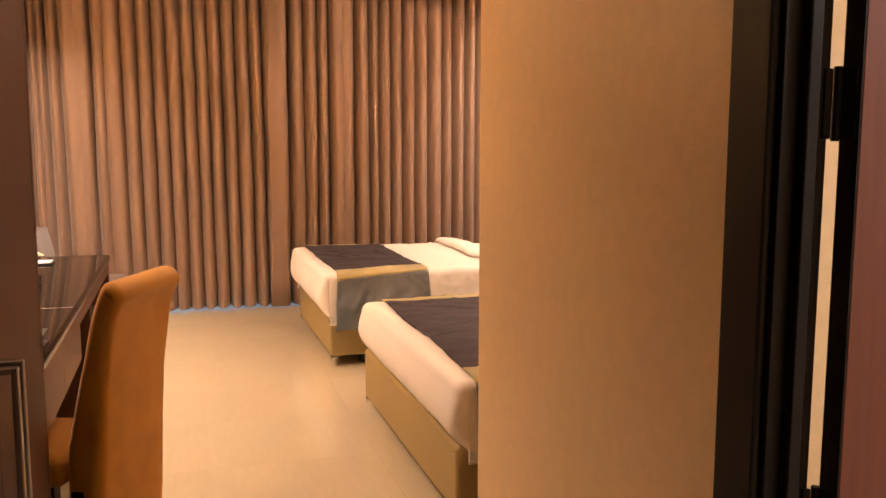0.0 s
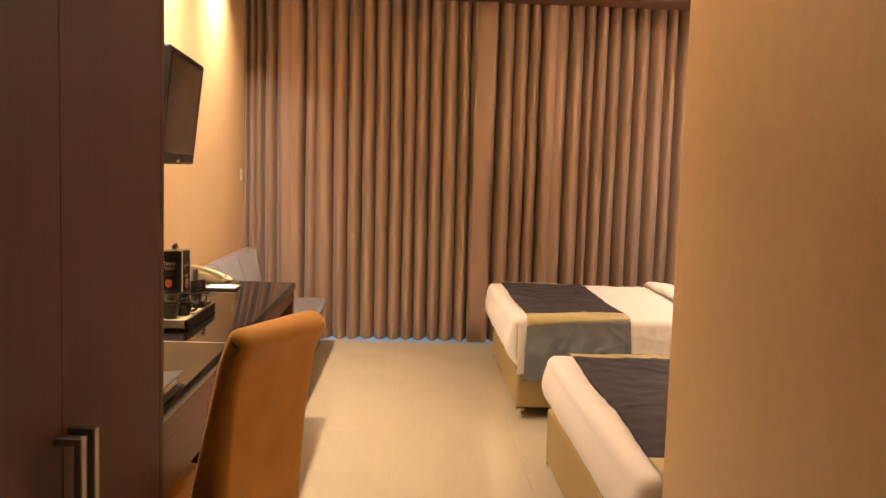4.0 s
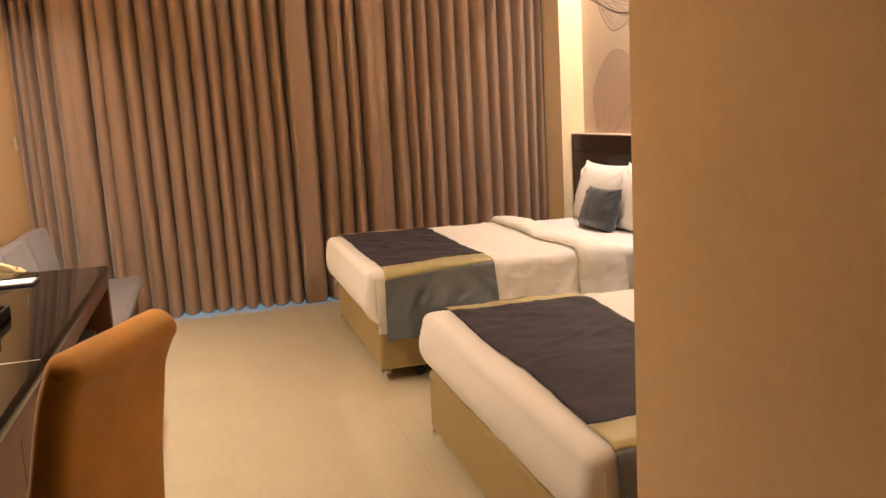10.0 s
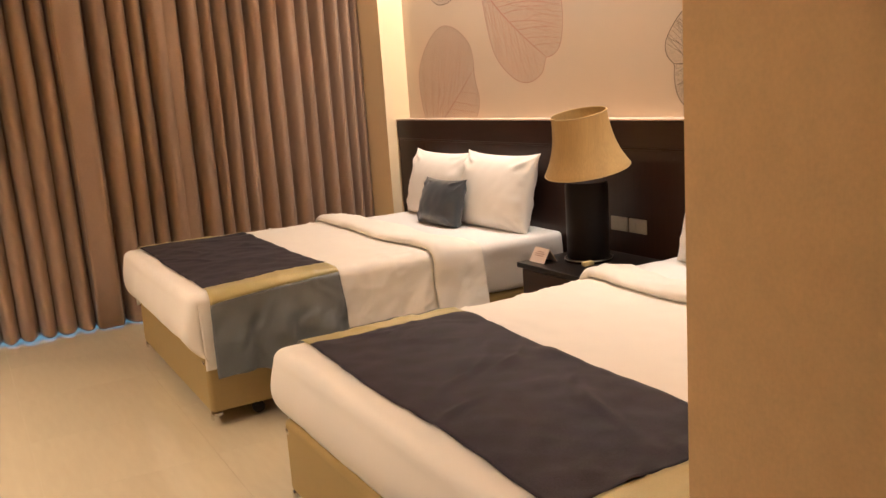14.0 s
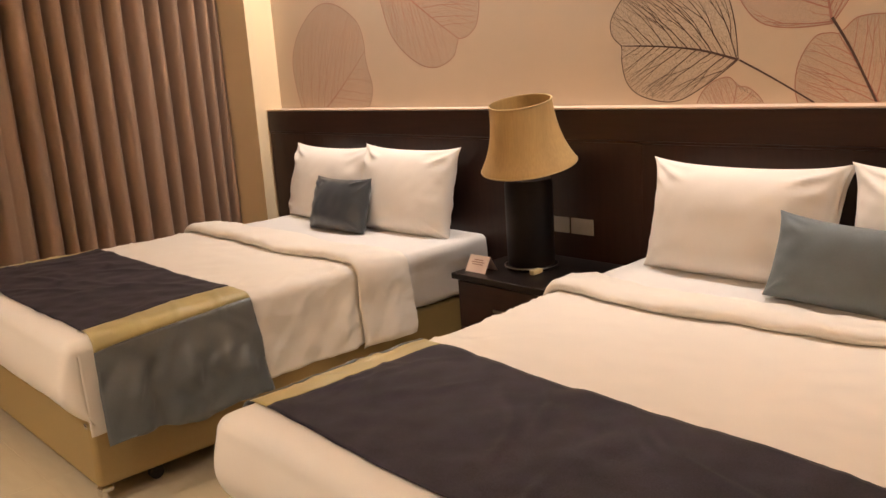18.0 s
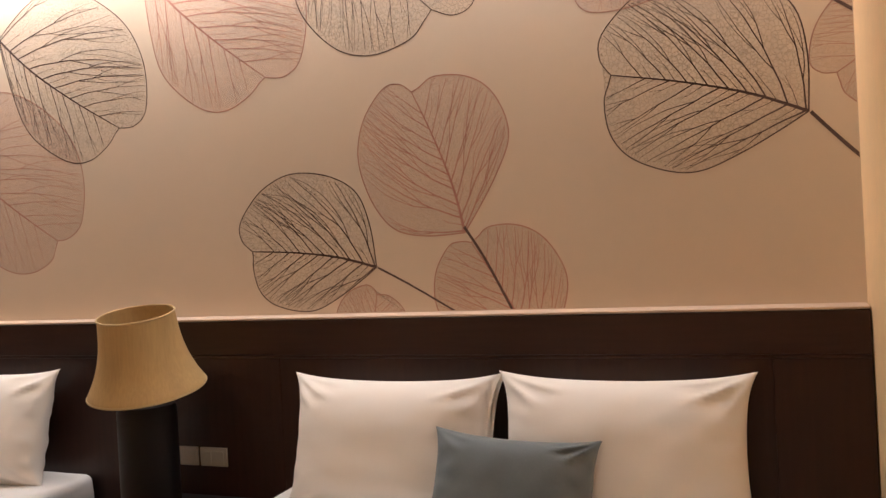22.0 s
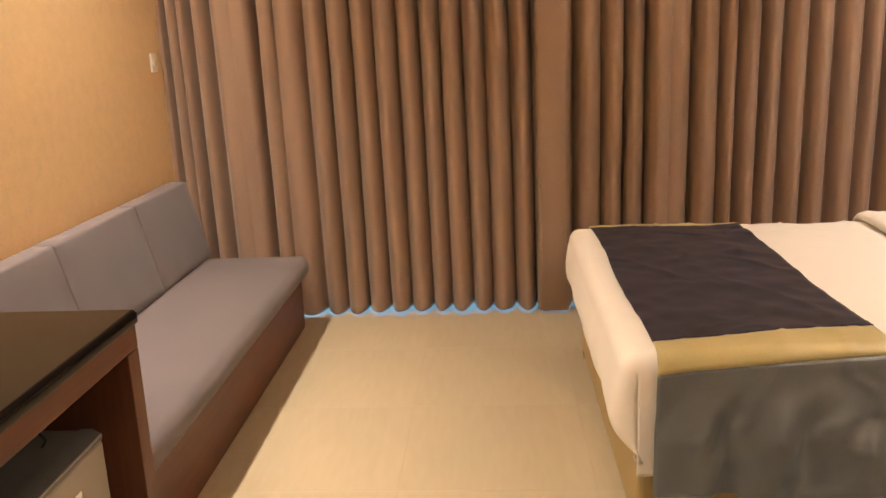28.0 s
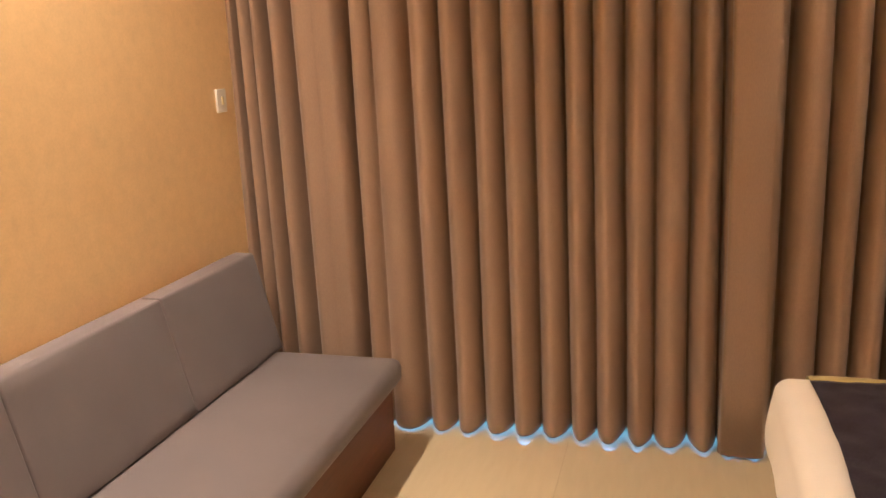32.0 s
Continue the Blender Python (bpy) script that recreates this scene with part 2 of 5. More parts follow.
RUBBER = surface("rubber", (0.012, 0.012, 0.012), 0.7, bump=0.05)
RED = surface("red_plastic", (0.45, 0.05, 0.03), 0.4, bump=0)
ORANGE = surface("orange_print", (0.50, 0.15, 0.05), 0.5, bump=0)
OFFWHITE = surface("pale_print", (0.62, 0.58, 0.50), 0.6, bump=0)
LEAF_DARK = surface("dark_leaf_line", (0.085, 0.050, 0.042), 0.65, vary=0.15, blotch=3, bump=0)
LEAF_RED = surface("red_leaf_line", (0.39, 0.195, 0.15), 0.65, vary=0.15, blotch=3, bump=0)
LEAF_PALE = surface("pale_leaf_line", (0.38, 0.22, 0.17), 0.65, vary=0.12, blotch=3, bump=0)
FILL_DARK = surface("dark_leaf_wash", (0.40, 0.345, 0.285), 0.65, vary=0.08, blotch=5, bump=0)
FILL_RED = surface("red_leaf_wash", (0.69, 0.43, 0.35), 0.65, vary=0.08, blotch=5, bump=0)
FILL_PALE = surface("pale_leaf_wash", (0.70, 0.46, 0.39), 0.65, vary=0.06, blotch=5, bump=0)
for wash, strength, net, flat_tone in ((FILL_DARK, 0.09, 4.2, 0.5), (FILL_RED, 0.16, 1.1, 0.9), (FILL_PALE, 0.16, 0.9, 0.9)):
    wt = wash.node_tree
    place, cells, lines, patch, level, tone = [wt.nodes.new("ShaderNode" + k) for k in ("TexCoord", "TexVoronoi", "MapRange", "TexNoise", "Math", "Math")]
    cells.feature, cells.inputs["Scale"].default_value = "DISTANCE_TO_EDGE", 78
    patch.inputs["Scale"].default_value = 9
    lines.inputs["From Min"].default_value, lines.inputs["From Max"].default_value = 0.02, 0.13
    lines.inputs["To Min"].default_value, lines.inputs["To Max"].default_value = net * strength, 0.0
    level.operation, tone.operation, tone.inputs[1].default_value = "MULTIPLY", "ADD", strength * flat_tone
    for a, b in ((place.outputs["Object"], cells.inputs["Vector"]), (place.outputs["Object"], patch.inputs["Vector"]), (cells.outputs["Distance"], lines.inputs["Value"]),
                 (lines.outputs[0], level.inputs[0]), (patch.outputs[0], level.inputs[1]), (level.outputs[0], tone.inputs[0]), (tone.outputs[0], wt.nodes["Principled BSDF"].inputs["Alpha"])):
        wt.links.new(a, b)
GLASS = glass("clear_glass")
ACRYLIC = glass("clear_acrylic", (0.08, 0.08, 0.08), alpha=0.03)
ACRYLIC.node_tree.nodes["Principled BSDF"].inputs["Specular IOR Level"].default_value = 0.25
CLEARTOP = glass("clear_plate", (0.75, 0.68, 0.55), rough=0.15, alpha=0.35)
PANE = glass("window_glass", alpha=0.08)


# ---- building blocks ----
def origin_of(ob):
    o = Vector((0, 0, 0))
    while ob:
        o += ob.location
        ob = ob.parent
    return o


def finish(name, bm, mat, smooth):
    me = bpy.data.meshes.new(name)
    bm.normal_update()
    layer = bm.faces.layers.int.get("flat")
    curved = [not (layer and f[layer]) for f in bm.faces]
    bm.to_mesh(me)
    bm.free()
    for m in (mat if isinstance(mat, (list, tuple)) else (mat,)):
        me.materials.append(m)
    if smooth:
        me.polygons.foreach_set("use_smooth", [True] * len(curved))
        if smooth != "all":
            me.set_sharp_from_angle(angle=radians(38))
            me.polygons.foreach_set("use_smooth", curved)
    return me


def part(name, bm, mat, parent, label="", smooth=True):
    """A mesh, given in world places, as one part under its thing or part."""
    bmesh.ops.translate(bm, verts=bm.verts, vec=-origin_of(parent))
    ob = new(name, finish(name, bm, mat, smooth))
    ob.parent = parent
    return tagged(ob, label)


def thing(name, base, label, category, group="", kind=""):
    ob = new(name)
    ob.empty_display_size = 0.1
    ob.location = base
    return tagged(ob, label, category, group, kind)


def solid(name, bm, mat, base, label, category, group="", kind="", smooth=True):
    """A thing of one mesh, with its origin at its base."""
    bmesh.ops.translate(bm, verts=bm.verts, vec=-Vector(base))
    ob = new(name, finish(name, bm, mat, smooth))
    ob.location = base
    return tagged(ob, label, category, group, kind)


def box(x0, x1, y0, y1, z0, z1, bevel=0.0, seg=2, bm=None):
    own = bmesh.new()
    vs = [own.verts.new(p) for p in ((x0, y0, z0), (x1, y0, z0), (x1, y1, z0), (x0, y1, z0), (x0, y0, z1), (x1, y0, z1), (x1, y1, z1), (x0, y1, z1))]
    for f in ((3, 2, 1, 0), (4, 5, 6, 7), (0, 1, 5, 4), (1, 2, 6, 5), (2, 3, 7, 6), (3, 0, 4, 7)):
        own.faces.new([vs[i] for i in f])
    if bevel:
        bmesh.ops.bevel(own, geom=own.edges[:], offset=bevel, segments=seg, affect="EDGES", profile=0.5)
        flat = own.faces.layers.int.new("flat")
        for f in sorted(own.faces, key=lambda f: -f.calc_area())[:6]:
            f[flat] = 1
    if bm is None:
        return own
    merge(bm, own)
    return bm


def merge(bm, own):
    me = bpy.data.meshes.new("tmp")
    own.to_mesh(me)
    own.free()
    bm.from_mesh(me)
    bpy.data.meshes.remove(me)


def lathe(profile, centre=(0, 0), seg=32, bm=None):
    """A turned solid from (radius, z) pairs."""
    bm = bm or bmesh.new()
    rings = []
    for r, z in profile:
        if r < 1e-5:
            rings.append([bm.verts.new((centre[0], centre[1], z))])
        else:
            rings.append([bm.verts.new((centre[0] + r * math.cos(2 * math.pi * i / seg), centre[1] + r * math.sin(2 * math.pi * i / seg), z)) for i in range(seg)])
    for a, b in zip(rings, rings[1:]):
        for i in range(seg):
            j = (i + 1) % seg
            q = [a[i % len(a)], a[j % len(a)], b[j % len(b)], b[i % len(b)]]
            q = list(dict.fromkeys(q))
            if len(q) > 2:
                bm.faces.new(q)
    bmesh.ops.recalc_face_normals(bm, faces=bm.faces[:])
    return bm


def rod(points, radius, seg=8, bm=None):
    """A round bar along points."""
    bm = bm or bmesh.new()
    pts = [Vector(p) for p in points]
    rings = []
    for i, p in enumerate(pts):
        d = (pts[min(i + 1, len(pts) - 1)] - pts[max(i - 1, 0)]).normalized()
        u = d.cross(Vector((0, 0, 1)) if abs(d.z) < 0.9 else Vector((1, 0, 0))).normalized()
        v = d.cross(u)
        rings.append([bm.verts.new(p + radius * (u * math.cos(2 * math.pi * k / seg) + v * math.sin(2 * math.pi * k / seg))) for k in range(seg)])
    for a, b in zip(rings, rings[1:]):
        for k in range(seg):
            bm.faces.new((a[k], a[(k + 1) % seg], b[(k + 1) % seg], b[k]))
    bm.faces.new(rings[0][::-1])
    bm.faces.new(rings[-1])
    bmesh.ops.recalc_face_normals(bm, faces=bm.faces[:])
    return bm


def grid(rows, bm=None, loop=False):
    """A sheet from rows of places."""
    bm = bm or bmesh.new()
    vs = [[bm.verts.new(p) for p in r] for r in rows]
    for a, b in zip(vs, vs[1:]):
        m = len(a)
        for i in range(m if loop else m - 1):
            bm.faces.new((a[i], a[(i + 1) % m], b[(i + 1) % m], b[i]))
    return bm


def turn(bm, angle, axis, centre):
    bmesh.ops.rotate(bm, verts=bm.verts, cent=centre, matrix=Matrix.Rotation(radians(angle), 3, axis))
    return bm


def thicken(ob, t, offset=-1.0):
    mod = ob.modifiers.new("thickness", "SOLIDIFY")
    mod.thickness, mod.offset = t, offset
    return ob


def ripple(x, y, s=1.0, a=0.004):
    return a * noise.noise(Vector((x * s, y * s, 3.7)))


def lettering(name, words, size, matrix, mat, parent, slant=0.0):
    """Flat raised letters in the built-in font."""
    curve = bpy.data.curves.new(name, "FONT")
    curve.body, curve.size, curve.extrude, curve.align_x, curve.shear = words, size, 0.0004, "CENTER", slant
    tmp = bpy.data.objects.new(name, curve)
    scene.collection.objects.link(tmp)
    me = bpy.data.meshes.new_from_object(tmp.evaluated_get(bpy.context.evaluated_depsgraph_get()))
    bpy.data.objects.remove(tmp)
    bpy.data.curves.remove(curve)
    bm = bmesh.new()
    bm.from_mesh(me)
    bpy.data.meshes.remove(me)
    bmesh.ops.transform(bm, matrix=matrix, verts=bm.verts)
    return part(name, bm, mat, parent, smooth=False)


# ---- the place: sizes ----
WEST, EAST, NORTH, SOUTH = -0.885, 3.015, 7.22, -1.2
PASSAGE, BATH_END, CEIL, BEAM_Z = 1.043, 2.352, 2.86, 2.63
NICHE_N, NICHE_FRONT = 6.76, 2.835


def wall(name, spans, mat, label):
    bm = bmesh.new()
    for s in spans:
        box(*s, bm=bm)
    return solid(name, bm, mat, (spans[0][0], spans[0][2], 0), label, "wall", kind="structure", smooth=False)


wall("wall_west", [(WEST - 0.15, WEST, SOUTH - 0.15, NORTH + 0.2, 0, CEIL)], WALLPAPER, "orange-beige papered wall behind desk and bench")
wall("wall_east", [(EAST, EAST + 0.15, BATH_END, NICHE_N, 0, CEIL)], MURAL, "pale pink-beige papered wall with printed leaves")
wall("wall_north", [(WEST, WEST + 0.12, NORTH, NORTH + 0.15, 0, CEIL), (2.72, 3.165, NORTH, NORTH + 0.15, 0, CEIL), (WEST + 0.12, 2.72, NORTH, NORTH + 0.15, 2.45, CEIL)], CREAM, "cream painted window wall behind the curtains")
wall("wall_pier", [(NICHE_FRONT, EAST + 0.15, NICHE_N, NORTH, 0, CEIL)], [CREAM], "cream painted pier beside the headboard")
wall("wall_bath_end", [(PASSAGE, EAST + 0.15, BATH_END - 0.10, BATH_END, 0, CEIL)], WALLPAPER, "beige papered end wall of the bathroom")
DOOR0, DOOR1, DOOR_H = 0.28, 1.07, 2.06
wall("wall_passage", [(PASSAGE, PASSAGE + 0.075, DOOR1, BATH_END - 0.10, 0, CEIL), (PASSAGE, PASSAGE + 0.075, SOUTH, DOOR0, 0, CEIL), (PASSAGE, PASSAGE + 0.075, DOOR0, DOOR1, DOOR_H, CEIL)], WALLPAPER, "beige papered passage wall with a fine woven texture")
wall("wall_south", [(WEST, EAST + 0.15, SOUTH - 0.15, SOUTH, 0, CEIL)], WALLPAPER, "beige papered wall at the end of the passage")
wall("wall_bath_east", [(EAST, EAST + 0.15, SOUTH, BATH_END - 0.10, 0, CEIL)], PLASTER, "white plastered bathroom wall")
wall("wall_entry_block", [(WEST, -0.14, SOUTH, 0.25, 0, CEIL)], WALLPAPER, "beige papered wall beside the wardrobe")
bm = box(WEST - 0.15, EAST + 0.15, SOUTH - 0.15, NORTH + 0.15, CEIL, CEIL + 0.12)
solid("ceiling", bm, PLASTER, (0, 0, CEIL), "white plastered ceiling", "ceiling", kind="structure", smooth=False)

# dark wooden beams that hang below the ceiling and hide the slot lamps
beam = thing("ceiling_beam", (0.9, 6.7, BEAM_Z), "dark reddish wooden beam hanging along walls and curtain", "beam", kind="structure")
part("curtain_beam", box(-0.74, NICHE_FRONT, 6.60, 6.88, BEAM_Z, CEIL, 0.004), BEAM, beam)
part("mural_beam", box(2.55, NICHE_FRONT, BATH_END, 6.598, BEAM_Z + 0.002, CEIL, 0.004), BEAM, beam)
part("mural_beam_lip", box(NICHE_FRONT, NICHE_FRONT + 0.012, BATH_END, NICHE_N, BEAM_Z - 0.004, BEAM_Z + 0.03, 0.002), CREAM, beam, "cream lip")

# window behind the curtains
win = thing("window_1", (0.93, NORTH, 0), "aluminium framed sliding window behind closed curtains", "window", kind="structure")
for x0, x1 in ((WEST + 0.12, WEST + 0.18), (0.90, 0.96), (2.66, 2.72)):
    part("window_frame", box(x0, x1, NORTH + 0.03, NORTH + 0.09, 0.05, 2.40, 0.004), STEEL, win)
part("window_sill", box(WEST + 0.12, 2.72, NORTH + 0.02, NORTH + 0.10, 0.0, 0.05, 0.004), STEEL, win)
part("window_head", box(WEST + 0.12, 2.72, NORTH + 0.03, NORTH + 0.09, 2.40, 2.45, 0.004), STEEL, win)
for x0, x1 in ((WEST + 0.18, 0.90), (0.96, 2.66)):
    p = part("pane", box(x0, x1, NORTH + 0.055, NORTH + 0.061, 0.05, 2.40), PANE, win)
    p.visible_shadow = False
solid("ground", box(-60, 60, NORTH + 0.16, 120, -0.3, -0.02), GROUT, (0, 20, -0.3), "pale ground outside the window", "ground", kind="structure", smooth=False)

# skirting
for name, span in (("baseboard", (PASSAGE - 0.012, PASSAGE, 1.20, BATH_END + 0.012, 0, 0.09)), ("baseboard", (PASSAGE, 2.90, BATH_END, BATH_END + 0.012, 0, 0.09))):
    solid(name, box(*span, 0.003), BLACKWOOD, (span[0], span[2], 0), "dark wooden skirting board", "skirting", kind="structure")

# ---- bathroom door ----
door = thing("door_1", (PASSAGE + 0.05, DOOR1, 0), "open reddish wooden bathroom door in a black frame", "door", kind="structure")
for y0, y1 in ((DOOR1 - 0.012, DOOR1 + 0.084), (DOOR0 - 0.084, DOOR0 + 0.012)):
    part("casing", box(PASSAGE - 0.016, PASSAGE - 0.001, y0, y1, 0, DOOR_H + 0.10, 0.004), BLACKWOOD, door)
part("casing", box(PASSAGE - 0.016, PASSAGE - 0.001, DOOR0 + 0.013, DOOR1 - 0.013, DOOR_H - 0.012, DOOR_H + 0.10, 0.004), BLACKWOOD, door)
part("jamb", box(PASSAGE, PASSAGE + 0.083, DOOR1 - 0.022, DOOR1, 0, DOOR_H, 0.002), BLACKWOOD, door)
part("jamb", box(PASSAGE, PASSAGE + 0.083, DOOR0, DOOR0 + 0.022, 0, DOOR_H, 0.002), BLACKWOOD, door)
part("head_jamb", box(PASSAGE, PASSAGE + 0.083, DOOR0 + 0.022, DOOR1 - 0.022, DOOR_H - 0.022, DOOR_H, 0.002), BLACKWOOD, door)
part("stop", box(PASSAGE + 0.030, PASSAGE + 0.052, DOOR1 - 0.040, DOOR1 - 0.022, 0, DOOR_H - 0.022, 0.003), BLACKWOOD, door)
leaf = part("door_leaf", box(PASSAGE + 0.108, PASSAGE + 0.858, DOOR1 - 0.062, DOOR1 - 0.022, 0.012, DOOR_H - 0.03, 0.002), DOORWOOD, door)
part("leaf_edge", box(PASSAGE + 0.105, PASSAGE + 0.1075, DOOR1 - 0.061, DOOR1 - 0.023, 0.013, DOOR_H - 0.031), BLACKWOOD, leaf, "black door edge")
for z in (0.22, 0.74, 1.39, 1.86):
    h = bmesh.new()
    box(PASSAGE + 0.072, PASSAGE + 0.086, DOOR1 - 0.026, DOOR1 - 0.020, z - 0.052, z + 0.052, 0.001, bm=h)
    rod([(PASSAGE + 0.095, DOOR1 - 0.026, z - 0.055), (PASSAGE + 0.095, DOOR1 - 0.026, z + 0.055)], 0.007, bm=h)
    box(PASSAGE + 0.101, PASSAGE + 0.1045, DOOR1 - 0.056, DOOR1 - 0.024, z - 0.052, z + 0.052, bm=h)
    part("hinge", h, BLACKWOOD, door, "dark metal hinge")

# ---- wardrobe ----
WF, W_END = -0.170, 2.455
ward = thing("wardrobe", (-0.5, 1.35, 0), "tall dark brown wooden wardrobe with steel handles", "wardrobe")
part("side_panel", box(WEST + 0.002, WF, W_END - 0.03, W_END, 0, 2.62, 0.002), WARDROBE, ward)
part("carcass", box(WEST + 0.002, WF - 0.024, 0.262, W_END - 0.031, 0.08, 2.60), WARDROBE, ward)
part("plinth", box(WEST + 0.002, WF - 0.04, 0.262, W_END - 0.031, 0, 0.079), BLACKWOOD, ward)
for y0, y1, hy in ((0.262, 1.058, 1.00), (1.060, 1.853, 1.824), (1.855, W_END - 0.033, 1.884)):
    d = part("door", box(WF - 0.022, WF, y0, y1, 0.085, 2.615, 0.002), WARDROBE, ward)
    h = bmesh.new()
    box(WF + 0.034, WF + 0.048, hy - 0.011, hy + 0.011, 0.55, 0.888, 0.003, bm=h)
    for z in (0.55, 0.874):
        box(WF + 0.0005, WF + 0.036, hy - 0.011, hy + 0.011, z, z + 0.014, 0.002, bm=h)
    part("handle", h, DARKSTEEL, d, "brushed steel bar handle")

# ---- desk ----
DX, DZ, D0, D1 = -0.186, 0.74, W_END + 0.004, 4.908
desk = thing("desk", (-0.55, 3.7, 0), "long dark wooden desk with polished black stone top", "desk")
part("top_frame", box(WEST + 0.003, DX, D0, D1, 0.645, 0.7045, 0.003), DESKWOOD, desk)


def stone_slab(y0, y1, r=0.015):
    """A polished slab along y whose front edge is rounded over."""
    front = [(DX + 0.008 - r + r * math.cos(a), DZ - r + r * math.sin(a)) for a in [math.pi / 2 * k / 6 for k in range(7)]]
    low = [(DX + 0.008 - 0.006 + 0.006 * math.cos(a), 0.711 + 0.006 * math.sin(a)) for a in [-math.pi / 2 * (1 - k / 3) for k in range(4)]]
    prof = [(WEST + 0.004, 0.705)] + low + front + [(WEST + 0.004, DZ)]
    bm = bmesh.new()
    ends = [[bm.verts.new((a, y, c)) for a, c in prof] for y in (y0, y1)]
    for k in range(len(prof)):
        n = (k + 1) % len(prof)
        bm.faces.new((ends[0][k], ends[0][n], ends[1][n], ends[1][k]))
    bm.faces.new(ends[0][::-1])
    bm.faces.new(ends[1])
    bmesh.ops.recalc_face_normals(bm, faces=bm.faces[:])
    return bm


part("stone_top", stone_slab(D0 + 0.002, 3.3165), BLACKSTONE, desk, "polished black stone slab")
part("stone_top", stone_slab(3.3235, D1 - 0.001), BLACKSTONE, desk, "polished black stone slab")
part("joint_strip", box(WEST + 0.004, DX - 0.006, 3.3170, 3.3230, 0.7060, DZ + 0.0004), SEAM, desk, "pale joint strip")
part("end_panel", box(WEST + 0.003, DX, D1 - 0.06, D1, 0, 0.644, 0.003), DESKWOOD_V, desk)
part("mid_panel", box(WEST + 0.003, DX - 0.01, 3.93, 3.96, 0, 0.644, 0.003), DESKWOOD_V, desk)
part("back_panel", box(WEST + 0.004, WEST + 0.02, D0, 3.929, 0.3, 0.644), DESKWOOD, desk)
# darker wood behind the minibar: the recess's shade is put into the colour
part("back_panel", box(WEST + 0.004, WEST + 0.02, 3.961, D1 - 0.061, 0.1, 0.644), WOOD, desk)
for y0, y1 in ((D0 + 0.02, 2.99), (2.994, 3.50)):
    d = part("drawer", box(WEST + 0.15, DX - 0.004, y0, y1, 0.50, 0.643, 0.003), DESKWOOD, desk)

# minibar under the desk
fr = thing("minibar", (-0.5, 4.53, 0), "small grey minibar fridge standing under the desk", "fridge")
FX = -0.245
part("body", box(FX - 0.46, FX - 0.05, 4.285, 4.785, 0.03, 0.480, 0.006), SILVER, fr)
fd = part("door", box(FX - 0.045, FX, 4.285, 4.785, 0.04, 0.462, 0.008, 3), SILVER, fr)
bm = bmesh.new()
outline = [(-0.05, 0.463), (0.0, 0.463), (0.0, 0.475), (-0.02, 0.488), (-0.05, 0.488)]
grid([[(FX + a, y, b) for a, b in outline] for y in (4.287, 4.783)], bm)
for y, o in ((4.287, 1), (4.783, -1)):
    bm.faces.new([bm.verts.new((FX + a, y, b)) for a, b in outline[::o]])
bmesh.ops.remove_doubles(bm, verts=bm.verts, dist=1e-5)
# thin dark sheet added on top for the shade below the desk
part("top_shade", box(FX - 0.458, FX - 0.052, 4.287, 4.783, 0.4805, 0.4845, 0.001), TRIMGREY, fr, "dark grey sheet, shade under the desk put into its colour")
part("top_trim", bm, TRIMGREY, fr, "dark grey top trim")
part("trim_edge", box(FX - 0.004, FX + 0.0015, 4.288, 4.782, 0.4725, 0.4765, 0.001), SILVER, fr, "pale trim edge")
bm = lathe([(0.0, 0), (0.062, 0.0), (0.070, 0.006), (0.060, 0.011), (0.052, 0.007), (0.0, 0.006)], seg=28)
bmesh.ops.scale(bm, vec=(0.32, 1.0, 1.0), verts=bm.verts)
bmesh.ops.translate(bm, vec=(FX - 0.008, 4.41, 0.480), verts=bm.verts)
part("handle_recess", bm, TRIMGREY, fr, "dark grip recess")
part("badge", box(FX + 0.0003, FX + 0.002, 4.60, 4.655, 0.385, 0.402, 0.0006), CHROME, fd, "bright metal badge")
for x in (FX - 0.42, FX - 0.1):
    for y in (4.32, 4.75):
        part("foot", lathe([(0, 0), (0.02, 0), (0.02, 0.03), (0, 0.03)], (x, y), 12), RUBBER, fr)
rodpts = [(FX - 0.10, 4.70, 0.482), (FX - 0.09, 4.703, 0.50), (FX - 0.12, 4.72, 0.52), (FX - 0.2, 4.74, 0.50), (FX - 0.44, 4.74, 0.486)]
solid("power_cable", rod(rodpts, 0.004), RUBBER, (FX - 0.1, 4.70, 0.48), "black power cable lying on the minibar", "cable")

# ---- bench sofa ----
sofa = thing("bench_sofa", (-0.55, 5.9, 0), "built-in bench sofa with lavender-grey cushions on dark wood", "sofa")
S0, S1 = 4.915, 6.885
part("base", box(WEST + 0.003, -0.245, S0, S1 - 0.02, 0, 0.262, 0.004), DESKWOOD, sofa, "dark reddish wooden base")
part("rear_ledge", box(WEST + 0.003, -0.835, S0, S1, 0.263, 0.712, 0.004), DESKWOOD, sofa, "dark wooden back ledge")


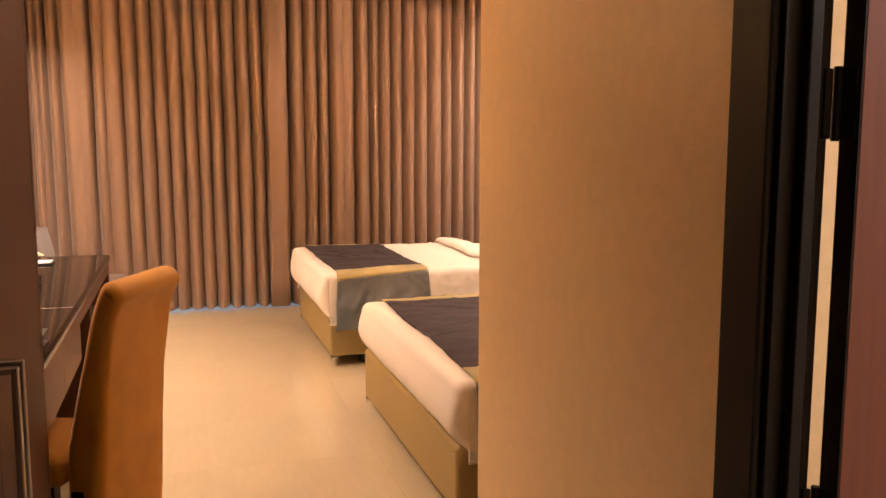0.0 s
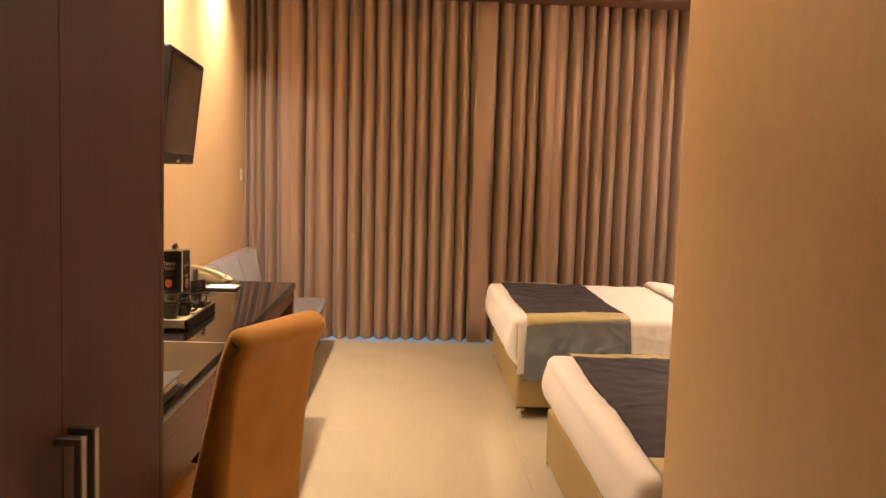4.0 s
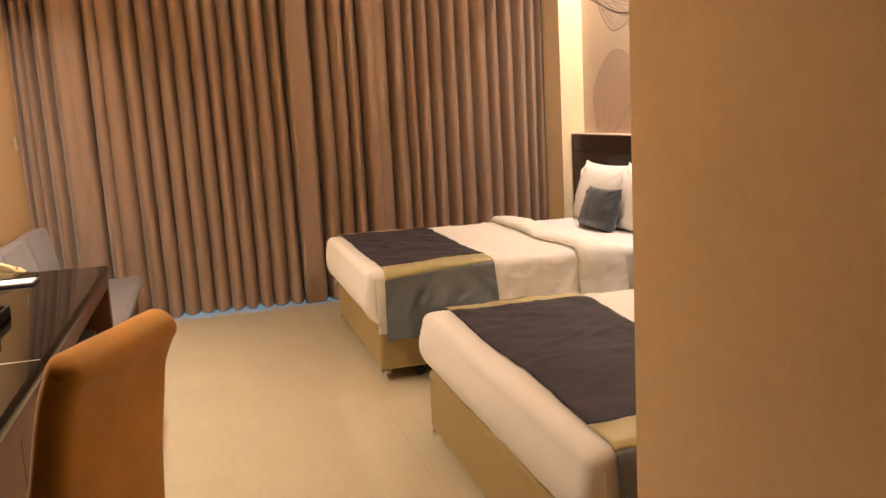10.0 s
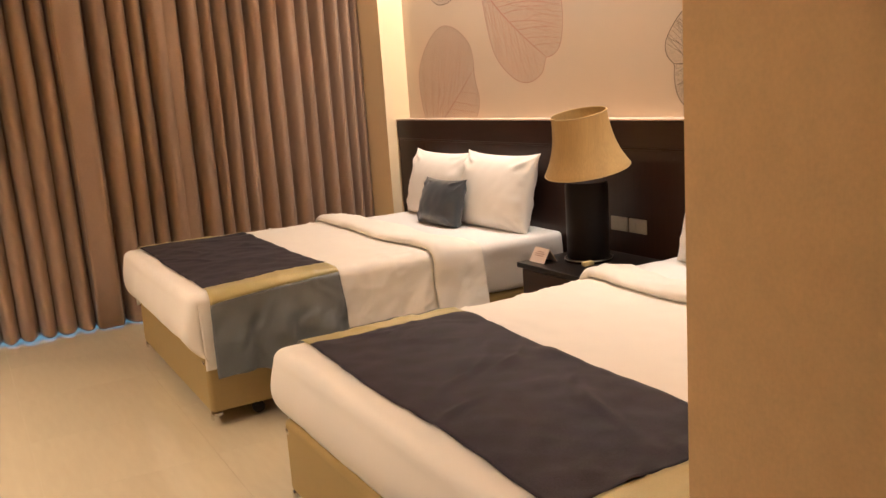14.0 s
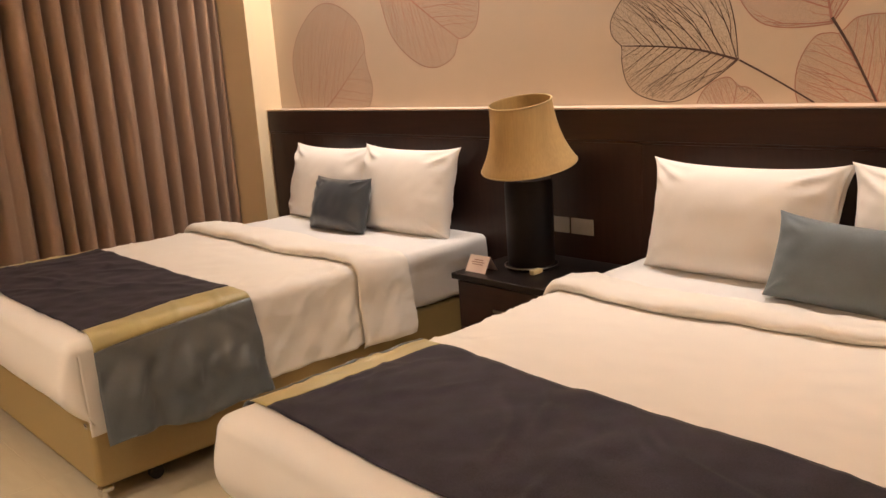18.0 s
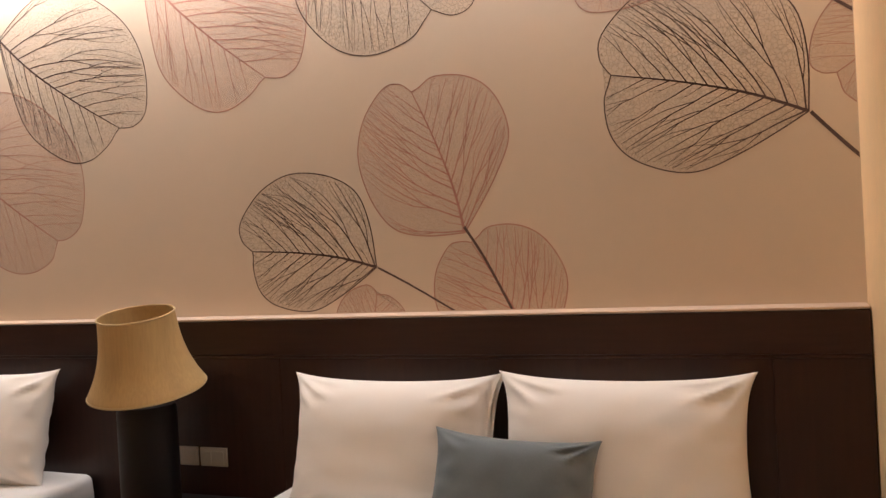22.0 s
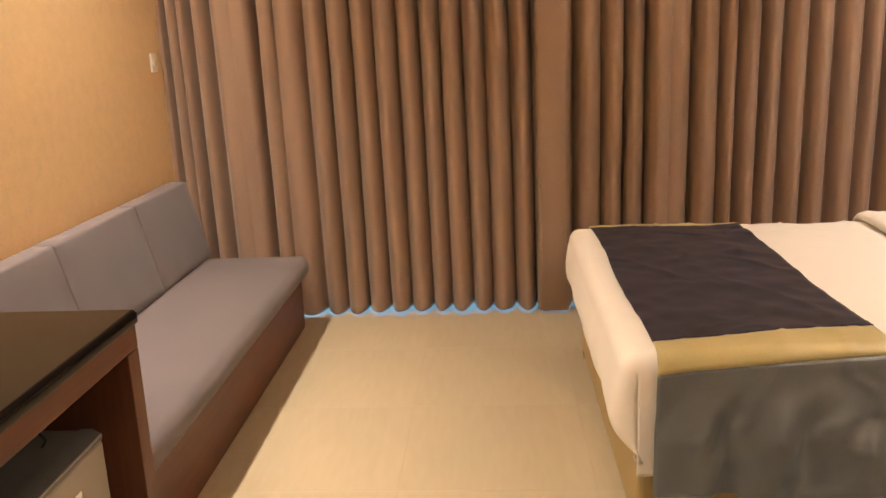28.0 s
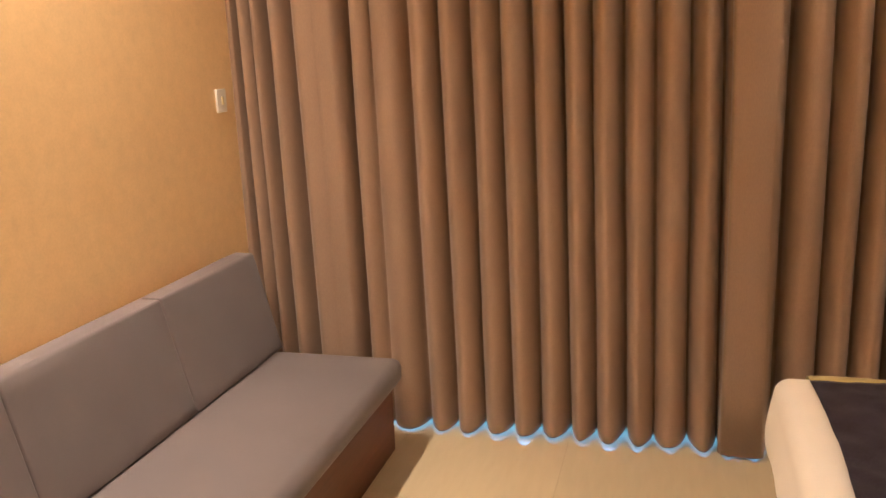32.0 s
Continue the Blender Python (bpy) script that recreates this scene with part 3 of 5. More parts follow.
def cushion_box(x0, x1, y0, y1, z0, z1, r, puff=0.006, cuts=10):
    """A stuffed block with soft edges and a slightly swollen face."""
    bm = box(x0, x1, y0, y1, z0, z1, r, 4)
    bm.faces.layers.int.remove(bm.faces.layers.int["flat"])
    bmesh.ops.subdivide_edges(bm, edges=[e for e in bm.edges if e.calc_length() > 0.12], cuts=cuts, use_grid_fill=True)
    for v in bm.verts:
        a = max(0.0, 1 - ((v.co.y - (y0 + y1) / 2) / ((y1 - y0) / 2)) ** 4)
        b = max(0.0, 1 - ((v.co.x - (x0 + x1) / 2) / ((x1 - x0) / 2)) ** 4)
        c = max(0.0, 1 - ((v.co.z - (z0 + z1) / 2) / ((z1 - z0) / 2)) ** 4)
        n = 0.003 * noise.noise(v.co * 6) + 0.001 * noise.noise(v.co * 22)
        mid = Vector(((x0 + x1) / 2, (y0 + y1) / 2, (z0 + z1) / 2))
        if abs(v.co.z - z1) < 1e-4:
            v.co.z += puff * a * b + n
        elif abs(v.co.x - x1) < 1e-4:
            v.co.x += puff * a * c + n
        elif abs(v.co.y - y0) < 1e-4 or abs(v.co.y - y1) < 1e-4:
            v.co.y += n
    return bm


part("seat_cushion", cushion_box(-0.83, -0.205, S0 + 0.004, S1, 0.264, 0.358, 0.030), SOFA, sofa)
for y0, y1 in ((S0 + 0.004, 5.6345), (5.6355, 6.2885), (6.2920, S1)):
    bm = cushion_box(-0.775, -0.672, y0, y1, 0.366, 0.731, 0.009, 0.002)
    for v in bm.verts:
        v.co.x -= max(0.0, (v.co.z - 0.355)) * 0.24
        if v.co.z > 0.4 and v.co.x < -0.80:
            v.co.x = max(v.co.x, -0.832)
    part("back_cushion", bm, SOFA, sofa)

# ---- curtains ----
CY = 7.085


def curtain(name, valleys, x0, x1, seed, label, sag, z1=CEIL + 0.003, half=0.065):
    """A pleated cloth: valleys are (place along the rail, depth share); wide gaps between them hang flat."""
    rnd = random.Random(seed)
    nodes_x = [(x0, 0.4)] + list(valleys) + [(x1, 0.4)]
    drift = [0.0] + [sag + rnd.uniform(-0.010, 0.010) for _ in valleys] + [0.0]
    hem = [rnd.uniform(0.001, 0.010) + 0.018 * max(0.0, 0.08 + noise.noise(Vector((k * 0.31, seed, 0)))) for k in range(len(nodes_x))]
    skew = [rnd.uniform(-0.22, 0.22) for _ in nodes_x]
    full = [rnd.uniform(0.82, 1.08) for _ in nodes_x]
    per = 18
    cols = [(i, k / per) for i in range(len(nodes_x) - 1) for k in range(per)] + [(len(nodes_x) - 2, 1.0)]
    zs = [0.0, 0.02, 0.06, 0.15, 0.35, 0.6, 0.9, 1.2, 1.5, 1.8, 2.1, 2.35, 2.5, 2.62, z1]
    rows = []
    for z in zs:
        row = []
        zf = min(1.0, z / 2.6)
        for i, u in cols:
            (xa, da), (xb, db) = nodes_x[i], nodes_x[i + 1]
            run = xb - xa
            v = u + skew[i] * u * (1 - u)
            reach = min(run / 2, 0.058)
            ridge = math.sin(math.pi / 2 * min(1.0, min(v, 1 - v) * run / reach)) ** 0.66
            deep = da if v < 0.5 else db
            loose = 1.0 + 0.16 * (1 - zf) * math.sin(i * 1.7 + seed)
            front = -half * full[i] * (min(1.0, run / 0.085)) * loose
            back = -half + 2 * half * deep
            px = xa + run * u + (drift[i] * (1 - u) + drift[i + 1] * u) * (1 - zf) * 0.9 + 0.004 * noise.noise(Vector((i * 2.3, z * 1.4, seed)))
            py = CY + back * (1 - ridge) + front * ridge + 0.006 * noise.noise(Vector((px * 5, z * 0.8, seed)))
            low = hem[i] * (1 - u) + hem[i + 1] * u + 0.008 * (1 - ridge) + max(0.0, 0.010 * noise.noise(Vector((px * 17, seed, 2))))
            row.append((max(x0, min(x1, px)), py, low + z * (z1 - low) / z1))
        rows.append(row)
    ob = solid(name, grid(rows), CURTAIN, ((x0 + x1) / 2, CY, 0.02), label, "curtain", "window curtains", smooth="all")
    return thicken(ob, 0.003)


WEST_PLEATS = ((-0.862, 1.0), (-0.800, 0.55), (-0.740, 1.0), (-0.648, 0.9), (-0.530, 0.10), (-0.425, 1.0), (-0.335, 0.45), (-0.210, 0.8), (-0.092, 0.85), (0.018, 0.9), (0.120, 0.8),
               (0.233, 0.9), (0.336, 1.0), (0.438, 0.85), (0.541, 1.0), (0.648, 0.85), (0.758, 1.0), (0.858, 1.0))
EAST_PLEATS = ((1.076, 1.0), (1.200, 0.85), (1.315, 0.9), (1.410, 1.0), (1.521, 0.14), (1.627, 1.0), (1.745, 0.75), (1.832, 0.85), (1.935, 0.9), (2.041, 0.9), (2.150, 0.85),
               (2.266, 0.9), (2.392, 0.8), (2.486, 1.0), (2.602, 0.9), (2.700, 0.85), (2.785, 0.9))
curtain("curtain", WEST_PLEATS, -0.884, 0.965, 3, "closed taupe pleated curtain with daylight under its hem", 0.032)
curtain("curtain", EAST_PLEATS, 0.968, 2.834, 8, "closed taupe pleated curtain hanging behind the bed", 0.0)
rows = []
for z in (0.012, 0.3, 0.8, 1.3, 1.8, 2.3, 2.6, 2.80):
    w0 = 0.892 + 0.008 * math.sin(z * 2.1) + (0.014 if z > 2.2 else 0)
    w1 = 1.046 - 0.008 * math.sin(z * 1.7)
    rows.append([(w0 + (w1 - w0) * k / 12, CY - 0.083 + 0.010 * math.cos(k / 12 * 3.1) + 0.02 * (k / 12) ** 4 + (0.02 if k == 0 else 0), z) for k in range(13)])
thicken(solid("curtain", grid(rows), CURTAIN, (0.97, CY - 0.08, 0.012), "flat overlapping leading edge of the taupe curtain", "curtain", "window curtains", smooth="all"), 0.004)

# ---- headboard and niche ----
HB, HT = 2.91, 1.12
hb = thing("headboard", (HB, 4.5, 0), "long dark wooden wall headboard behind two beds", "headboard")
N0, N1 = BATH_END + 0.003, NICHE_N - 0.003
part("backing", box(HB + 0.018, EAST - 0.002, N0, N1, 0, HT - 0.002), WOOD, hb)
part("top_rail", box(HB, HB + 0.0175, N0, N1, 1.000, HT - 0.002, 0.003), WOOD_H, hb)
part("bead", box(HB + 0.003, HB + 0.0175, N0, N1, 0.990, 0.9992, 0.002), WOOD_H, hb)
for y0, y1 in ((N0, 2.60), (2.601, 4.16), (4.161, 4.80), (4.801, 6.40), (6.401, N1)):
    part("panel", box(HB + 0.005, HB + 0.0178, y0, y1, 0.02, 0.9892, 0.001), WOOD, hb)
part("ledge", box(HB - 0.004, EAST - 0.002, N0, N1, HT, HT + 0.008, 0.003), LEDGE, hb, "pale pink-beige ledge strip")

# sockets on the headboard
for y0 in (4.392, 4.514):
    so = thing("wall_socket", (HB, y0 + 0.055, 0.642), "dull beige double socket plate on the headboard", "socket", "headboard sockets")
    part("plate", box(HB - 0.002, HB + 0.0077, y0, y0 + 0.112, 0.610, 0.676, 0.003), PLATE, so)
    for k in (0.030, 0.082):
        part("switch", box(HB - 0.0045, HB - 0.0022, y0 + k - 0.018, y0 + k + 0.018, 0.622, 0.664, 0.001), PLATE, so)

sw = thing("light_switch", (WEST, 6.967, 1.281), "white light switch plate on the papered wall", "switch")
part("plate", box(WEST + 0.0005, WEST + 0.009, 6.934, 7.000, 1.238, 1.323, 0.003), WHITE, sw)
part("rocker", box(WEST + 0.0093, WEST + 0.014, 6.961, 6.973, 1.266, 1.295, 0.002), IVORY, sw)

# ---- printed leaves on the mural ----
mural = thing("wall_mural", (EAST, 4.5, 1.14), "printed skeleton leaves in brown and pink on wallpaper", "mural")
M0, M1, MZ0, MZ1 = BATH_END + 0.002, NICHE_N - 0.004, HT + 0.0105, 2.83


def clip(poly):
    for axis, lim, keep in ((0, M0, 1), (0, M1, -1), (1, MZ0, 1), (1, MZ1, -1)):
        out = []
        for i, q in enumerate(poly):
            p = poly[i - 1]
            a, b = (p[axis] - lim) * keep, (q[axis] - lim) * keep
            if (a >= 0) != (b >= 0):
                t = a / (a - b)
                out.append((p[0] + (q[0] - p[0]) * t, p[1] + (q[1] - p[1]) * t))
            if b >= 0:
                out.append(q)
        poly = out
        if not poly:
            break
    return poly


def spline(pts, n=8):
    out = []
    for i in range(len(pts) - 1):
        p0, p1, p2, p3 = pts[max(i - 1, 0)], pts[i], pts[i + 1], pts[min(i + 2, len(pts) - 1)]
        for k in range(n):
            t = k / n
            out.append(tuple(0.5 * (2 * b + (c - a) * t + (2 * a - 5 * b + 4 * c - d) * t * t + (3 * b - a - 3 * c + d) * t ** 3) for a, b, c, d in zip(p0, p1, p2, p3)))
    return out + [pts[-1]]


def ribbon(bm, pts, w0, w1, x):
    """A thin printed line along (y, z) places."""
    m = len(pts)
    left, right = [], []
    for i, p in enumerate(pts):
        d = Vector(pts[min(i + 1, m - 1)]) - Vector(pts[max(i - 1, 0)])
        if d.length < 1e-7:
            d = Vector((1, 0))
        d.normalize()
        s = Vector((-d.y, d.x)) * (w0 + (w1 - w0) * i / (m - 1)) / 2
        left.append(tuple(Vector(p) + s))
        right.append(tuple(Vector(p) - s))
    for i in range(m - 1):
        c = clip([left[i], left[i + 1], right[i + 1], right[i]])
        if len(c) > 2:
            bm.faces.new([bm.verts.new((x, *v)) for v in c])


LAYER = [0]


def leaf_print(base, notch, left, right, line, wash, label, seed, fine=1.0):
    """One printed leaf: base and notch of its midrib, and its half widths as shares of the midrib's length."""
    rnd = random.Random(seed)
    LAYER[0] += 1
    x = EAST - 0.00012 - 0.00001 * LAYER[0]
    ink = EAST - 0.00042 - 0.00001 * LAYER[0]
    b, e = Vector(base), Vector(notch)
    ax = e - b
    L = ax.length
    ax.normalize()
    nv = Vector((-ax.y, ax.x))

    def at(u, s):
        return tuple(b + ax * (L * s) + nv * (L * u))

    def shape(w, h, slim=False):
        tip = h - 0.02 if h > 1.02 else (h + 1) / 2
        start = ((0, 0), (0.45, 0.075), (0.80, 0.19), (0.96, 0.37)) if w > 0.485 and not slim else ((0, 0), (0.28, 0.11), (0.62, 0.26), (0.92, 0.43))
        return [(a * w, c) for a, c in start + ((1.0, 0.60), (0.93, 0.80), (0.70, (0.8 + h) / 2 + 0.03), (0.34, h), (0.12, tip), (0, 1.0))]

    SIDES = {1: spline(shape(*left), 6), -1: spline(shape(*right), 6)}

    def half(s, side):
        best = 0.0
        for (u0, s0), (u1, s1) in zip(SIDES[side], SIDES[side][1:]):
            if (s0 - s) * (s1 - s) <= 0 and s0 != s1:
                best = max(best, u0 + (u1 - u0) * (s - s0) / (s1 - s0))
        return best

    one = [at(u, s) for u, s in SIDES[1]]
    two = [at(-u, s) for u, s in SIDES[-1]]
    fillbm = bmesh.new()
    c = clip(one + two[::-1][1:-1])
    if len(c) > 2:
        fillbm.faces.new([fillbm.verts.new((x, *v)) for v in c])
        bmesh.ops.triangulate(fillbm, faces=fillbm.faces[:])
    lines = bmesh.new()
    ribbon(lines, one, 0.0042, 0.0034, ink)
    ribbon(lines, two, 0.0042, 0.0034, ink)
    mid = spline([at(0, 0), at(0.035, 0.3), at(0.03, 0.65), at(0, 1.0)], 6)
    ribbon(lines, mid, 0.0095, 0.0030, ink - 0.00002)

    def spine(q):
        """How far the bowed midrib lies off the straight axis at share q."""
        return 0.14 * q * (1 - q)

    def vein(u, q, ang, bend, side, width, reach, forks):
        """A side vein that leaves at ang from the midrib, bends outwards and may fork towards the tip."""
        pl, drift = [(u, q)], rnd.uniform(0, 6)
        for k in range(64):
            ang += bend + 0.022 * math.sin(k * 0.55 + drift)
            nu, nq = u + 0.017 * math.sin(ang) * side, q + 0.017 * math.cos(ang)
            if abs(nu) > half(nq, side) * 0.965 or k * 0.017 > reach:
                break
            u, q = nu, nq
            pl.append((u, q))
            if k in forks:
                tilt_in = forks[k]
                vein(u, q, ang - tilt_in, bend + 0.016 * (1 if tilt_in > 0 else -1), side, width * 0.62, reach - k * 0.017, {7: 0.28} if width > 0.0040 else {})
        if len(pl) > 2:
            ribbon(lines, [at(*q2) for q2 in pl], width, width * 0.34, ink - 0.00001)

    bold = 1.0 if fine > 0.4 else 0.8
    for side in (1, -1):
        full = (left[0] >= right[0]) == (side > 0)
        count, first, bend = (9, 0.80, -0.009) if full else (8, 0.74, 0.001)
        for k in range(count):
            f = k / count
            q = 0.012 + 0.93 * f ** 1.08 + (rnd.uniform(-0.012, 0.012) if k else 0)
            ang = first - 0.12 * f + ((0.42, 0.20, 0.06)[k] if k < 3 and full else 0.0) + rnd.uniform(-0.04, 0.04)
            wide = (0.0050 - 0.0020 * f) * bold
            away = rnd.choice((0.30, -0.28))
            vein(spine(q), q, ang, bend, side, wide, 1.0, {9 + rnd.randint(-2, 3): away, 16 + rnd.randint(-1, 3): -away})
            if k:
                vein(spine(q - 0.05), q - 0.05, ang + 0.03, bend, side, wide * 0.5, rnd.uniform(0.08, 0.20), {5: 0.35})
    bmesh.ops.remove_doubles(lines, verts=lines.verts[:], dist=1e-5)
    if wash:
        root = part("printed_leaf", fillbm, wash, mural, label, smooth=False)
        part("vein_print", lines, line, root, smooth=False)
    else:
        fillbm.free()
        part("vein_print", lines, line, mural, label, smooth=False)


def stem(pts, w0, w1, line):
    LAYER[0] += 1
    bm = bmesh.new()
    ribbon(bm, spline(pts, 8), w0, w1, EAST - 0.0007 - 0.00001 * LAYER[0])
    bmesh.ops.remove_doubles(bm, verts=bm.verts[:], dist=1e-5)
    part("stem", bm, line, mural, smooth=False)


DARKL, REDL, PALEL = "dark brown skeleton leaf print", "dusty red skeleton leaf print", "faint pink skeleton leaf print"
leaf_print((5.801, 1.887), (5.209, 1.439), (0.36, 1.02), (0.53, 1.08), LEAF_RED, FILL_RED, REDL, 1, 0.3)
leaf_print((6.50, 1.02), (5.911, 1.422), (0.35, 0.94), (0.63, 1.06), LEAF_PALE, FILL_RED, PALEL, 2, 0.2)
leaf_print((6.506, 2.045), (5.974, 2.242), (0.59, 1.12), (0.56, 0.96), LEAF_DARK, FILL_DARK, DARKL, 3, 0.3)
leaf_print((5.460, 2.265), (4.872, 1.851), (0.35, 0.98), (0.50, 1.10), LEAF_DARK, FILL_DARK, DARKL, 4, 0.8)
leaf_print((4.726, 2.425), (4.218, 1.965), (0.38, 0.98), (0.58, 1.11), LEAF_RED, FILL_RED, REDL, 5, 0.5)
leaf_print((4.03, 2.66), (3.579, 2.107), (0.48, 1.02), (0.50, 1.12), LEAF_DARK, FILL_DARK, DARKL, 6, 1.0)
leaf_print((3.90, 0.93), (3.83, 1.19), (0.5, 1.02), (0.5, 1.08), LEAF_PALE, FILL_RED, PALEL, 7, 0.1)
leaf_print((3.825, 1.281), (4.310, 1.355), (0.60, 1.12), (0.38, 0.98), LEAF_DARK, FILL_DARK, DARKL, 8, 1.4)
leaf_print((3.27, 0.93), (3.485, 1.347), (0.48, 1.03), (0.46, 1.06), LEAF_RED, FILL_RED, REDL, 9, 0.5)
leaf_print((3.505, 1.380), (3.664, 1.849), (0.53, 1.03, True), (0.55, 1.11), LEAF_RED, FILL_RED, REDL, 10, 0.9)
leaf_print((2.70, 2.75), (3.10, 2.17), (0.40, 1.05), (0.50, 1.14), LEAF_PALE, FILL_PALE, PALEL, 11, 0.2)
leaf_print((2.475, 1.662), (3.014, 1.826), (0.60, 1.10), (0.43, 1.0), LEAF_DARK, FILL_DARK, DARKL, 12, 1.4)
leaf_print((2.02, 1.95), (2.40, 1.76), (0.45, 1.1), (0.45, 1.02), LEAF_PALE, FILL_PALE, PALEL, 13, 0.1)
stem([(3.821, 1.280), (3.70, 1.215), (3.555, 1.13)], 0.007, 0.006, LEAF_DARK)
stem([(3.506, 1.399), (3.44, 1.29), (3.36, 1.13)], 0.009, 0.008, LEAF_DARK)
stem([(2.470, 1.660), (2.40, 1.58), (2.302, 1.475)], 0.010, 0.010, LEAF_DARK)
stem([(2.40, 1.962), (2.34, 1.915), (2.28, 1.86)], 0.009, 0.009, LEAF_DARK)
stem([(5.445, 2.254), (5.823, 2.319), (6.12, 2.45), (6.356, 2.62)], 0.008, 0.013, LEAF_DARK)
stem([(6.34, 2.64), (6.58, 2.50), (6.80, 2.385)], 0.012, 0.018, LEAF_DARK)
stem([(6.78, 2.40), (6.76, 2.56), (6.74, 2.75)], 0.008, 0.006, LEAF_DARK)
stem([(4.712, 2.415), (4.97, 2.455), (5.233, 2.59), (5.42, 2.80)], 0.007, 0.010, LEAF_DARK)
stem([(6.80, 2.16), (6.66, 2.09), (6.513, 2.037), (6.2, 1.93), (5.800, 1.887)], 0.013, 0.007, LEAF_DARK)

# ---- beds ----
ER = 0.044


class Bed:
    """Sizes of one made bed: middle, half width, top, foot end, fold and runner."""

    def __init__(self, c, hw, top, foot, fold, run0, run1, skew):
        self.c, self.hw, self.top, self.foot, self.fold, self.run0, self.run1, self.skew = c, hw, top, foot, fold, run0, run1, skew
        self.flare, self.inset, self.puff, self.swing, self.fold_turn = 0.0, 0.014, 0.012, 0.0, 0.02


BED1 = Bed(3.380, 0.780, 0.548, 1.052, 2.368, 1.139, 1.694, 0.011)
BED2 = Bed(5.660, 0.708, 0.578, 0.985, 2.115, 1.072, 1.642, 0.0)
BED1.flare, BED1.puff, BED2.inset, BED1.swing, BED1.fold_turn = 0.75, 0.052, 0.052, 0.022, 0.045
# where the runner's cloths meet, across from the middle: (foot side, head side) for plum and gold, near side then far side
BED1.bands = ((-0.632, -0.618), (-0.772, -0.766), (0.678, 0.672), (0.752, 0.748))
BED2.bands = ((-0.632, -0.552), (-0.738, -0.700), (0.642, 0.640), (0.735, 0.735))


def drape(b, x, s, lift):
    """A place on the made bed: s is the way across from the middle, over the rounded edge and down the side."""
    side, a = (1 if s >= 0 else -1), abs(s)
    flat, arc = b.hw - ER, ER * math.pi / 2
    w = ripple(x, b.c + s, 4, 0.006) + ripple(x + 9, b.c + s, 13, 0.0040)
    if a <= flat:
        y, z, ny, nz = a, b.top, 0.0, 1.0
    elif a <= flat + arc:
        t = (a - flat) / ER
        y, z, ny, nz = flat + ER * math.sin(t), b.top - ER + ER * math.cos(t), math.sin(t), math.cos(t)
    else:
        d = a - flat - arc
        y, z, ny, nz = b.hw, b.top - ER - d, 1.0, 0.0
        calm = max(0.1, min(1.0, (x - b.foot - 0.06) / 0.2))
        w += calm * 0.016 * min(1, d / 0.25) * math.sin(x * 17 + 2 * side + math.sin(x * 9) + d * 3) + 0.014 * d / 0.3
        w += b.flare * d * max(0.0, min(1.0, (x - 1.8) / 0.3)) if side < 0 else 0.0
        w += calm * 0.007 * min(1, d / 0.1) * noise.noise(Vector((x * 31 + d * 20, d * 16, b.c))) + calm * 0.013 * min(1, d / 0.1) * noise.noise(Vector((x * 14 + d * 8, d * 9, b.c)))
    fold = min(1.0, max(0.0, (a - flat * 0.55) / 0.3)) * max(0.1, min(1.0, (x - b.foot - 0.06) / 0.3))
    for k, (sx, sa, tall) in enumerate(((7.0, 4.5, 0.0060), (4.5, 9.0, 0.0045))):
        line = noise.noise(Vector((x * sx + a * 3.0 * (1 - 2 * k), a * sa, b.c + 11 * k + 3 * side)))
        w += fold * tall * max(0.0, 1 - 9 * abs(line)) ** 1.5
    y, z = y + ny * (lift + w), z + nz * (lift + w)
    return (x, b.c + side * y, z)


